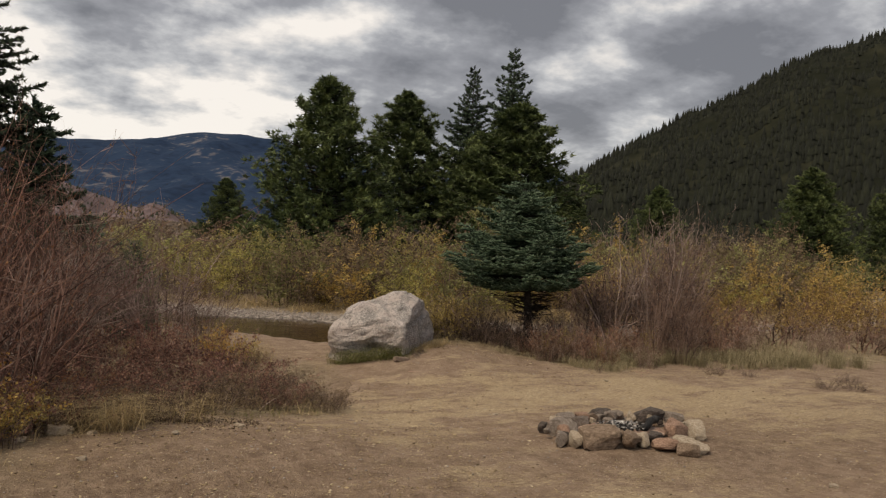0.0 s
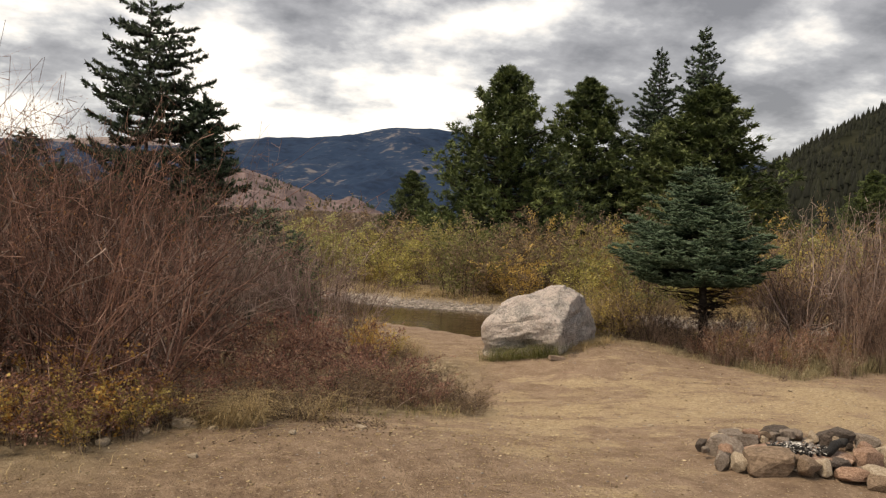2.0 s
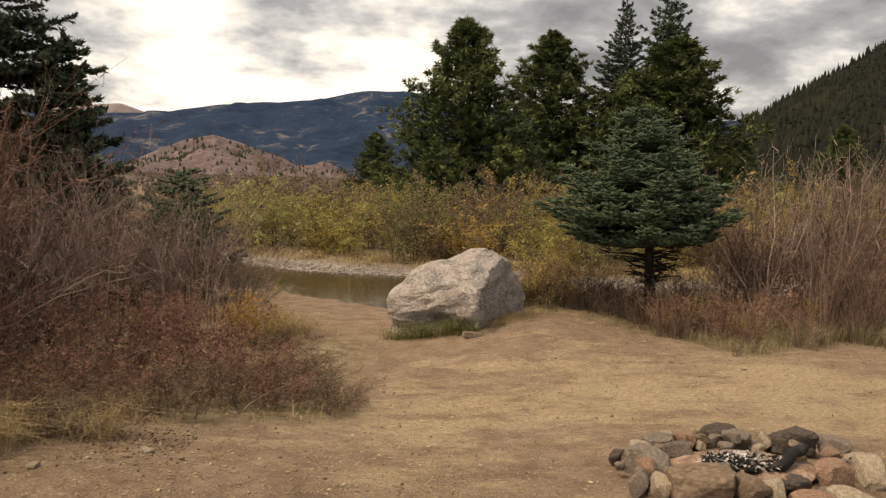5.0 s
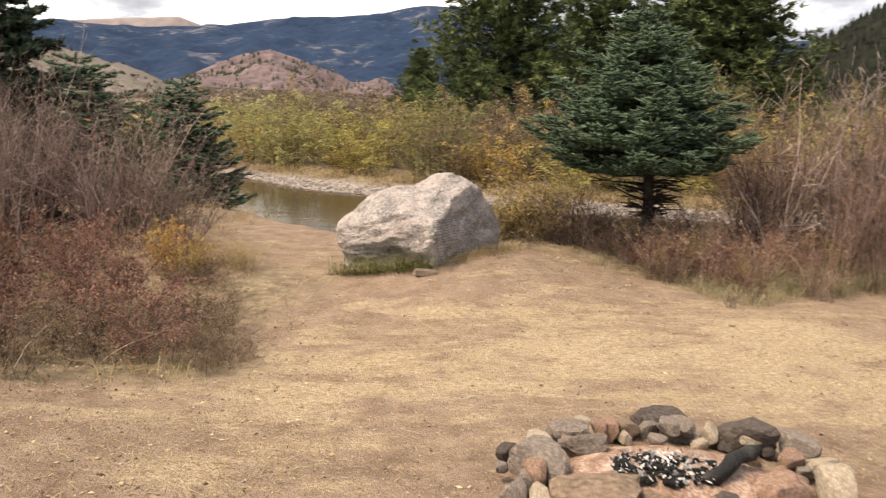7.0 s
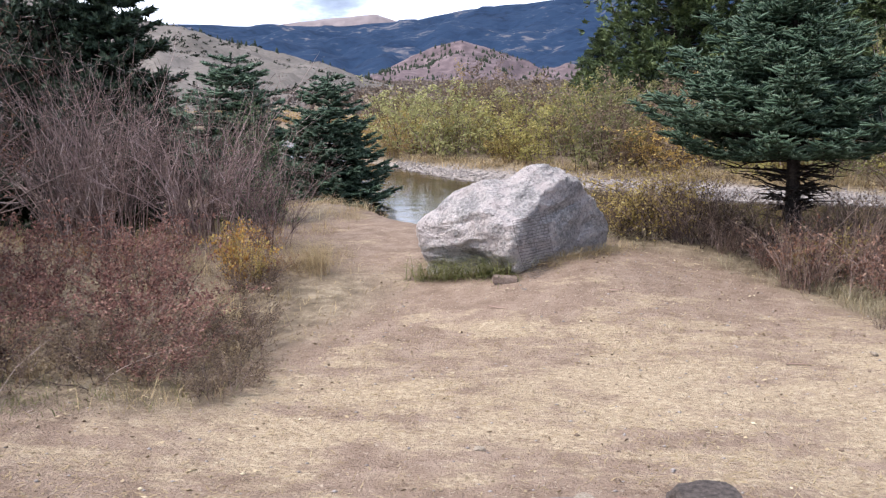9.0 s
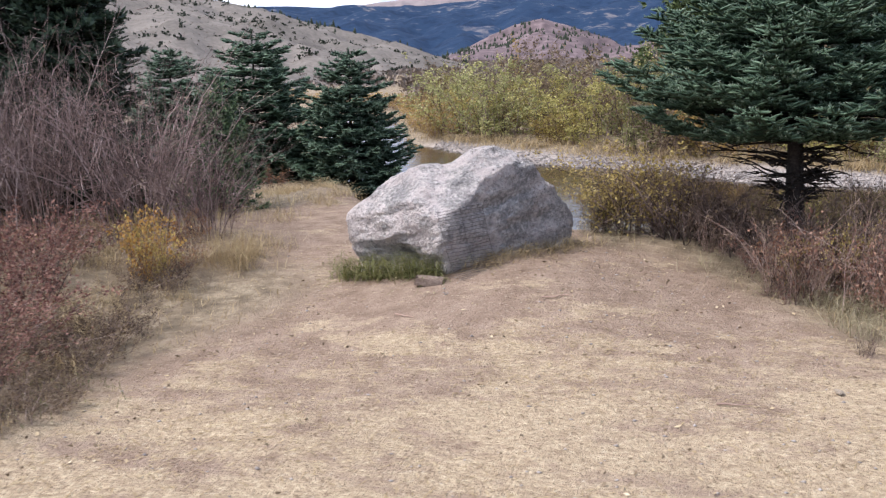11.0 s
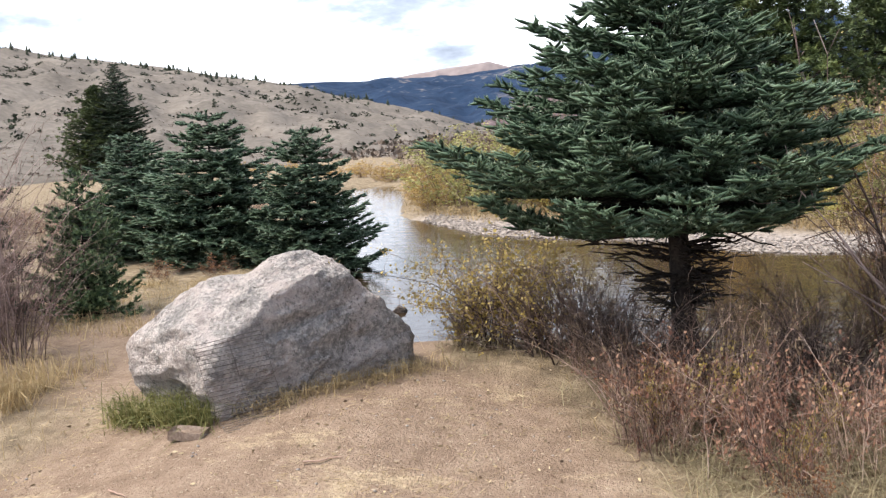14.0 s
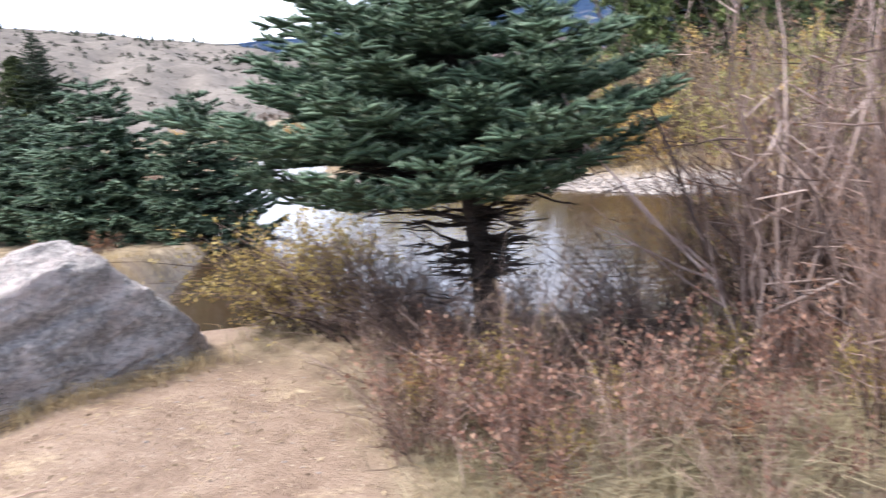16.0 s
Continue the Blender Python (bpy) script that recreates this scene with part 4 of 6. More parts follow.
def conifer(H, profile, base, whorl_gap, per_whorl, side_gap, per_m, nl, nw, seed, droop=0.1, lift=0.25, lean=(0, 0), jitter=0.18, trunk_r=0.05, dead=True, flat=1.0, core=0.0, shoot=0.0, bias=0.0):
    """Meshes of a spruce: trunk, branches, needles. profile(h) gives the crown's radius at a share h of its height."""
    r = np.random.default_rng(seed)
    K = 12
    t = np.linspace(0, 1, K)
    bow = lambda h: np.stack([lean[0] * h, lean[1] * h], -1)
    P = np.concatenate([bow(t), (t * H)[:, None] - 0.12 * (1 - t)[:, None]], -1)[None]
    R = (trunk_r * (1 - 0.93 * t) * (1 + 0.35 * np.exp(-t * 14)))[None]
    trunk = tubes(P, R, 8)
    bp, br, S, D, L = [], [], [], [], []
    z = base
    while z < H * 0.985:
        h = z / H
        rad = profile((z - base) / (H - base))
        n = int(max(4, per_whorl * (0.7 + 0.6 * rad / max(0.05, profile(0.25)))))
        a0 = r.uniform(0, 6.28)
        for i in range(n):
            a = a0 + i * 2 * np.pi / n + r.uniform(-0.3, 0.3)
            Lb = rad * (1 + bias * math.cos(a)) * r.uniform(1 - jitter * 1.6, 1 + jitter * 0.7)
            if Lb < 0.03:
                continue
            d = np.array([math.cos(a), math.sin(a), 0])
            q = np.linspace(0, 1, 6)
            rise = lift * (0.35 + 1.5 * h) * Lb
            zz = z + r.uniform(-0.4, 0.4) * whorl_gap * flat + rise * q ** 1.5 - droop * Lb * np.sin(q * np.pi) * (1 - h)
            path = np.concatenate([bow(np.full(6, h)) + d[None, :2] * (q * Lb)[:, None], zz[:, None]], -1)
            bp.append(path)
            br.append((0.004 + 0.010 * Lb) * (1 - 0.85 * q))
            ns = max(2, int(Lb / side_gap))
            for k in range(ns):
                f = (0.16 + 0.84 * (k + r.uniform(0, 0.8)) / ns)
                c = np.array([np.interp(f, q, path[:, j]) for j in range(3)])
                tl = ((0.30 if shoot else 0.38) * Lb * (1 - f) + 0.09 * min(Lb, 0.8) + 0.03) * r.uniform(0.75, 1.2)
                for sgn in (-1, 1):
                    ang = a + sgn * radians(r.uniform(35, 62))
                    dd = np.array([math.cos(ang), math.sin(ang), r.uniform(-0.06, 0.22) * flat])
                    dd /= np.linalg.norm(dd)
                    S.append(c), D.append(dd), L.append(tl)
                    if shoot:
                        # short plump shoots on both sides of each spray
                        for g in range(int(tl / (shoot * 0.62)) + 1):
                            ff = min(1.0, (g + r.uniform(0.3, 1.0)) * shoot * 0.62 / tl)
                            for s3 in (-1, 1):
                                a3 = ang + s3 * radians(r.uniform(25, 60))
                                d3 = np.array([math.cos(a3), math.sin(a3), r.uniform(0.0, 0.65)])
                                S.append(c + dd * tl * ff), D.append(d3 / np.linalg.norm(d3)), L.append(shoot * r.uniform(0.6, 1.25))
                        continue
                    m = int(tl / (side_gap * 1.5))
                    for g in range(m):
                        ff = (g + 0.6) / (m + 0.3)
                        a3 = ang + (1 if (g % 2) else -1) * radians(r.uniform(30, 55))
                        d3 = np.array([math.cos(a3), math.sin(a3), r.uniform(-0.1, 0.4) * flat])
                        S.append(c + dd * tl * ff), D.append(d3 / np.linalg.norm(d3)), L.append((tl * (1 - ff) * 0.55 + side_gap * 0.7))
            for f in (0.76, 0.87, 0.95):
                c = np.array([np.interp(f, q, path[:, j]) for j in range(3)])
                e = path[-1] - path[-2]
                S.append(c), D.append(e / np.linalg.norm(e)), L.append(min(Lb * (1 - f) + 0.05, shoot or 9))
        z += whorl_gap * (1.12 - 0.35 * h) * r.uniform(0.85, 1.15)
    top = np.array([*bow(np.array([1.0]))[0], H])
    S.append(top - [0, 0, 0.25 * whorl_gap + 0.1]), D.append(np.array([0, 0, 1.0])), L.append(0.25 * whorl_gap + 0.16)
    dead_p, dead_r = [], []
    if dead:
        for i in range(84):
            a, u_ = r.uniform(0, 6.28), r.uniform(0.0, 1.0)
            zz = base * (0.42 + 0.66 * u_)
            Lb = (0.14 + 0.62 * u_) * r.uniform(0.55, 1.15)
            q = np.linspace(0, 1, 6)
            wig = np.cumsum(r.normal(0, 0.022, (6, 3)), 0) * q[:, None]
            path = np.stack([lean[0] * zz / H + np.cos(a) * Lb * q, lean[1] * zz / H + np.sin(a) * Lb * q, zz + r.uniform(0.05, 0.4) * Lb * q - 0.10 * Lb * q * q], -1) + wig
            dead_p.append(path)
            dead_r.append(0.013 * (1 - 0.72 * q))
            for k in range(6):
                f = r.uniform(0.2, 0.95)
                c = np.array([np.interp(f, q, path[:, n_]) for n_ in range(3)])
                ang = a + r.choice([-1, 1]) * r.uniform(0.35, 0.9)
                tl = r.uniform(0.06, 0.2)
                dead_p.append(c + np.stack([np.cos(ang) * tl * q, np.sin(ang) * tl * q, r.uniform(-0.1, 0.35) * tl * q], -1) + np.cumsum(r.normal(0, 0.005, (6, 3)), 0))
                dead_r.append(0.0060 * (1 - 0.6 * q))
    bv = tubes(np.array(bp + dead_p), np.array(br + dead_r), 4)
    return trunk, bv, needles(np.array(S), np.array(D), np.array(L), per_m, nl, nw, core)


def plant_conifer(name, label, meshes, m, group="", needle_mat=None, category="tree"):
    root = thing(name, label, category, group, at=m)
    part("trunk", solid("trunk", *meshes[0], M_BARK, True), root)
    part("branchwork", solid("branchwork", *meshes[1], M_BARK), root)
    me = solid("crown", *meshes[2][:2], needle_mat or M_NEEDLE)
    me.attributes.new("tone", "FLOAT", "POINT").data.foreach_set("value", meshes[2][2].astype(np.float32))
    part("crown", me, root)
    return root


def ground_pose(x, y, turn=0, s=1.0, sz=None, sink=0.0):
    return pose(x, y, float(land_z(x, y)) - sink, 0, 0, turn) @ Matrix.Diagonal((s, s, sz or s, 1))


def build_conifers():
    # the spreading spruce by the bank
    hero = lambda h: 1.24 * (1 - h) ** 0.85 * min(1, 0.78 + 0.22 * h / 0.10)
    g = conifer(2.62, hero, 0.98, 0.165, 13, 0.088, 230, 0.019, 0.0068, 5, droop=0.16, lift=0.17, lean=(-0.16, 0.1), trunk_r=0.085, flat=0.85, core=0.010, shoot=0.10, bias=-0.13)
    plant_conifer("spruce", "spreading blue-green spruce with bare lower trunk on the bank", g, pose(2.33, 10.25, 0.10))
    # young spruces along the left bank
    young = lambda h: 0.54 * (1 - h) ** 0.56 * (0.78 + 0.22 * min(1, h / 0.15))
    H = 3.0
    g = conifer(H, lambda h: H * young(h), 0.12, 0.21, 10, 0.16, 60, 0.060, 0.026, 9, droop=0.16, lift=0.12, jitter=0.26, trunk_r=0.06, dead=False, core=0.026)
    first = plant_conifer("young_spruce", "dense blue-green young spruce leaning over the river", g, ground_pose(-4.45, 20.3, 0, 1.04, 0.97, sink=0.1), "young spruces on the bank")
    for x, y, turn, s, tip in ((-6.75, 20.7, 70, 1.22, 1.10), (-9.2, 21.5, 160, 1.05, 0.98)):
        c = copy_thing(first, ground_pose(x, y, turn, s, tip, sink=0.1))
        tagged(c, "dense blue-green young spruce standing on the bank")
    H = 1.5
    g = conifer(H, lambda h: H * young(h) * 0.9, 0.08, 0.12, 9, 0.09, 120, 0.045, 0.018, 15, droop=0.12, lift=0.2, jitter=0.26, trunk_r=0.03, dead=False)
    plant_conifer("small_spruce", "small light green spruce beside the bare willows", g, ground_pose(-3.5, 12.4, 0, 0.80, 1.02, sink=0.05), needle_mat=M_NEEDLE_LIGHT)
    H = 5.9
    slim = lambda h: 0.27 * (1 - h) ** 0.42 + 0.006
    g = conifer(H, lambda h: H * slim(h) * 1.12, 0.3, 0.32, 8, 0.15, 62, 0.085, 0.044, 21, droop=0.16, lift=0.13, jitter=0.34, trunk_r=0.08, dead=False)
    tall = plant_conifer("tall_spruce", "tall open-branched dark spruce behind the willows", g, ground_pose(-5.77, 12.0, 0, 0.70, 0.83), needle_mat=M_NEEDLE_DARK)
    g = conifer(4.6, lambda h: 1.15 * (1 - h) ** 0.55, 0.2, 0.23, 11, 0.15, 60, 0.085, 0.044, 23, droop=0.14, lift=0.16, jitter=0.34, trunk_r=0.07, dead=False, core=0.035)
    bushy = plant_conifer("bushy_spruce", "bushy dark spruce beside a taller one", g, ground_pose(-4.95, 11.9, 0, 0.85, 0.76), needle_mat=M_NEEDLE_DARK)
    tagged(copy_thing(tall, ground_pose(-9.3, 16.4, 200, 0.7, 0.66)), "dark spruce behind the red willows")
    tagged(copy_thing(tall, ground_pose(-7.6, 12.5, 260, 0.8, 0.6)), "dark spruce behind the red willows")
    tagged(copy_thing(tall, ground_pose(-6.35, 12.7, 300, 0.85, 0.50)), "dark spruce behind the red willows")
    tagged(copy_thing(bushy, ground_pose(-6.0, 12.5, 90, 0.95, 0.78)), "bushy dark spruce behind the red willows")
    tagged(copy_thing(bushy, ground_pose(-6.9, 11.9, 200, 0.9, 0.7)), "bushy dark spruce behind the red willows")
    # spires behind the far bank
    H = 13.6
    spire = lambda h: 0.27 * (1 - h) ** 0.82 + 0.006
    g = conifer(H, lambda h: H * spire(h), 0.6, 0.46, 10, 0.30, 44, 0.17, 0.075, 31, droop=0.10, lift=0.20, jitter=0.36, trunk_r=0.16, dead=False)
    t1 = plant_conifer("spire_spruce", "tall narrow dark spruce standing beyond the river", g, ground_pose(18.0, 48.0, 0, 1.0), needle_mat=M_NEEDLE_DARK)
    copy_thing(t1, ground_pose(19.5, 45.2, 90, 1.07))
    tagged(copy_thing(t1, pose(-41.2, 66.2, 0, 0, 0, 40) @ Matrix.Diagonal((0.95, 0.95, 0.65, 1))), "dark spruce standing at the foot of the hill")


def pine(H, profile, base, n_br, tufts, per_tuft, nl, nw, seed, trunk_r=0.2):
    """A bushy pine: branches carry upturned tufts of long needles."""
    r = np.random.default_rng(seed)
    K = 10
    t = np.linspace(0, 1, K)
    P = np.stack([0.02 * H * np.sin(t * 3), 0 * t, t * H * 0.97 - 0.3 * (1 - t)], -1)[None]
    trunk = tubes(P, (trunk_r * (1 - 0.92 * t))[None], 8)
    bp, br, C, D, own = [], [], [], [], []
    for i in range(n_br):
        h = (i + r.uniform(0, 1)) / n_br
        z = base + (H - base) * h
        a = i * 2.399 + r.uniform(-0.4, 0.4)
        Lb = profile(h) * r.choice([0.62, 0.8, 0.95, 1.05]) * r.uniform(0.92, 1.1)
        q = np.linspace(0, 1, 6)
        path = np.stack([np.cos(a) * Lb * q, np.sin(a) * Lb * q, z + Lb * (0.30 * h + 0.02) * q + 0.14 * Lb * q * q - 0.12 * Lb * np.sin(q * np.pi) * (1 - h)], -1)
        bp.append(path)
        br.append((0.02 + 0.018 * Lb) * (1 - 0.85 * q))
        m = max(4, int(tufts * (0.35 + Lb / profile(0.2))))
        f = r.uniform(0.25, 1.04, m) ** 0.7
        c = np.stack([np.interp(f, q, path[:, j]) for j in range(3)], -1)
        side = r.normal(size=(m, 3)) * np.array([0.16, 0.16, 0.07]) * Lb * (0.35 + 0.65 * (1.1 - f))[:, None] * 1.6
        C.append(c + side)
        D.append(unit(np.array([np.cos(a), np.sin(a), 0.45]) + r.normal(size=(m, 3)) * 0.35))
        # inner tufts toned darker: the crown's inner shade is painted in
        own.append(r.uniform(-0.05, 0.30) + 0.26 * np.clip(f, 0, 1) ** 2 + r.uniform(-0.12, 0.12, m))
    C, D = np.concatenate(C), np.concatenate(D)
    idx = np.repeat(np.arange(len(C)), per_tuft)
    out = unit(D[idx] * 0.75 + r.normal(size=(len(idx), 3)) * 0.62)
    base_ = C[idx] + r.normal(size=(len(idx), 3)) * nl * 0.16
    tip = base_ + out * (nl * r.uniform(0.7, 1.2, len(idx)))[:, None]
    w = unit(np.cross(out, r.normal(size=out.shape))) * nw * 0.5
    V = np.stack([base_ - w, base_ + w, tip], 1).reshape(-1, 3)
    own = np.concatenate(own)
    # needles pointing up get a lighter tone, standing in for light from above
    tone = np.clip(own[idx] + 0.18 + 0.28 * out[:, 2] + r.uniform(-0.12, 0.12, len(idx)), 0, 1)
    return trunk, tubes(np.array(bp), np.array(br), 4), (V, np.arange(len(V)).reshape(-1, 3), np.repeat(tone, 3))


def build_pines():
    bushy = lambda H, w: (lambda h: w * (0.80 + 0.20 * min(1, h / 0.12)) * (1 - h) ** 0.80 + 0.16)
    H = 10.6
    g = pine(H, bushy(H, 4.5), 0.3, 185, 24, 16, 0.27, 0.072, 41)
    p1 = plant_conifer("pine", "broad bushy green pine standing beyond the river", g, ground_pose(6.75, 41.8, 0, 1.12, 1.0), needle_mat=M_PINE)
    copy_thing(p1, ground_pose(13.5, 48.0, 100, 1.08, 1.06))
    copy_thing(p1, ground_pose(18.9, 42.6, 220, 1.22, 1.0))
    copy_thing(p1, ground_pose(17.0, 44.5, 20, 0.75, 0.8))
    copy_thing(p1, ground_pose(6.0, 75.3, 50, 0.62, 0.58))
    tagged(copy_thing(p1, pose(-43.5, 66.5, -0.4, 0, 0, 10) @ Matrix.Diagonal((0.78, 0.78, 0.70, 1))), "rounded green pine at the foot of the hill")
    for x, y, turn, s in ((44, 44, 70, 0.85), (47, 47, 150, 0.75), (56, 46, 210, 0.9), (37, 66, 280, 0.62), (27.5, 50, 190, 0.45), (50, 70, 330, 0.8)):
        tagged(copy_thing(p1, ground_pose(x, y, turn, s)), "dark green pine at the foot of the forested mountain")


build_conifers()
build_pines()


# ---- shrubs ----
def shrub(n_stem, H, spread_, foot, twigs, r0, seed, leaf=0, leaf_l=0.03, leaf_w=0.014, leaf_lo=0.2, arch=0.35, twig_l=0.3, low=0.22):
    """A many-stemmed shrub: stem tubes and leaf quads."""
    r = np.random.default_rng(seed)
    K = 7
    q = np.linspace(0, 1, K)
    a = r.uniform(0, 6.28, n_stem)
    rad = foot * np.sqrt(r.uniform(0, 1, n_stem))
    b0 = np.stack([rad * np.cos(a), rad * np.sin(a), np.full(n_stem, -0.05)], -1)
    h = H * r.uniform(0.5, 1.0, n_stem) * (1 - 0.22 * (rad / max(foot, .01)) ** 2)
    a2 = a + r.normal(0, 0.7, n_stem)
    reach = spread_ * np.clip(np.abs(r.normal(0.45, 0.34, n_stem)), 0, 0.95)
    out = np.stack([np.cos(a2), np.sin(a2), np.zeros(n_stem)], -1)
    bend = q ** (1.0 + arch * 2)
    P = b0[:, None] + out[:, None] * (reach[:, None] * bend)[:, :, None]
    P[:, :, 2] += h[:, None] * (q - 0.14 * arch * q ** 3)
    wob = r.normal(0, 0.075 * H, (n_stem, K, 3)) * q[None, :, None] * [1, 1, 0.4]
    P = P + np.cumsum(wob, 1) * 0.45
    R = r0 * r.uniform(0.6, 1.15, n_stem)[:, None] * (1 - 0.82 * q)[None]
    stems = [tubes(P, R, 3)]
    T = n_stem * twigs
    if T:
        i = np.repeat(np.arange(n_stem), twigs)
        f = r.uniform(low, 0.97, T)
        k = np.minimum((f * (K - 1)).astype(int), K - 2)
        g = (f * (K - 1) - k)[:, None]
        s = P[i, k] * (1 - g) + P[i, k + 1] * g
        ax = unit(P[i, k + 1] - P[i, k])
        d = unit(ax * 0.75 + rnd_dirs(r, T) * 0.95 + [0, 0, 0.10])
        tl = twig_l * H * r.uniform(0.4, 1.0, T) * (1.1 - 0.6 * f)
        K2 = 4
        q2 = np.linspace(0, 1, K2)
        Q = s[:, None] + d[:, None] * (tl[:, None] * q2)[:, :, None] + np.cumsum(r.normal(0, 0.012 * H, (T, K2, 3)), 1) * q2[None, :, None]
        Q[:, :, 2] += (tl[:, None] * 0.15 * q2 ** 2)
        stems.append(tubes(Q, (R[i, k] * 0.6)[:, None] * (1 - 0.7 * q2)[None], 3))
        j = r.integers(0, T, int(T * 0.8))
        d3 = unit(d[j] * 0.7 + rnd_dirs(r, len(j)))
        q3 = np.linspace(0, 1, 3)
        s3 = Q[j, r.integers(1, K2, len(j))]
        W = s3[:, None] + d3[:, None] * ((tl[j] * r.uniform(0.25, 0.6, len(j)))[:, None] * q3)[:, :, None]
        stems.append(tubes(W, np.full((len(j), 3), r0 * 0.22), 3))
    sv = joined(stems)
    if not leaf:
        return sv, None
    src = Q if T else P
    i = r.integers(0, len(src), leaf)
    f = r.uniform(0.0, 1.0, leaf)
    kk = np.minimum((f * (src.shape[1] - 1)).astype(int), src.shape[1] - 2)
    g = (f * (src.shape[1] - 1) - kk)[:, None]
    C = src[i, kk] * (1 - g) + src[i, kk + 1] * g
    keep = C[:, 2] > leaf_lo * H * r.uniform(0.3, 1.2, leaf)
    C = C[keep] + r.normal(0, leaf_l * 0.5, (keep.sum(), 3))
    return sv, leaves(C, rnd_dirs(r, len(C)) + [0, 0, 0.3], leaf_l * r.uniform(0.6, 1.3, len(C)), leaf_w * r.uniform(0.7, 1.2, len(C)))


def rnd_dirs(r, n):
    return unit(r.normal(size=(n, 3)))


def plant_shrub(name, label, made, stem_mat, leaf_mat, m, group="", category="shrub", extra=None):
    root = thing(name, label, category, group, at=m)
    part("branchwork", solid("branchwork", *made[0], stem_mat), root)
    if made[1] is not None:
        part("foliage", solid("foliage", *made[1], leaf_mat), root)
    return root


PARK = pose(0, 0, 0)


def scatter(first, places, label=""):
    """Copies of a shrub at (x, y, turn, width, height)."""
    x, y, turn, w, h = places[0]
    first.matrix_basis = ground_pose(x, y, turn, w, h)
    for x, y, turn, w, h in places[1:]:
        c = copy_thing(first, ground_pose(x, y, turn, w, h))
        if label:
            tagged(c, label)


def places_in(n, x0, x1, y0, y1, w, h, seed, keep=lambda x, y: True):
    r = np.random.default_rng(seed)
    out = []
    while len(out) < n:
        x, y = r.uniform(x0, x1), r.uniform(y0, y1)
        if keep(x, y):
            out.append((x, y, r.uniform(0, 360), r.uniform(*w), r.uniform(*h)))
    return out


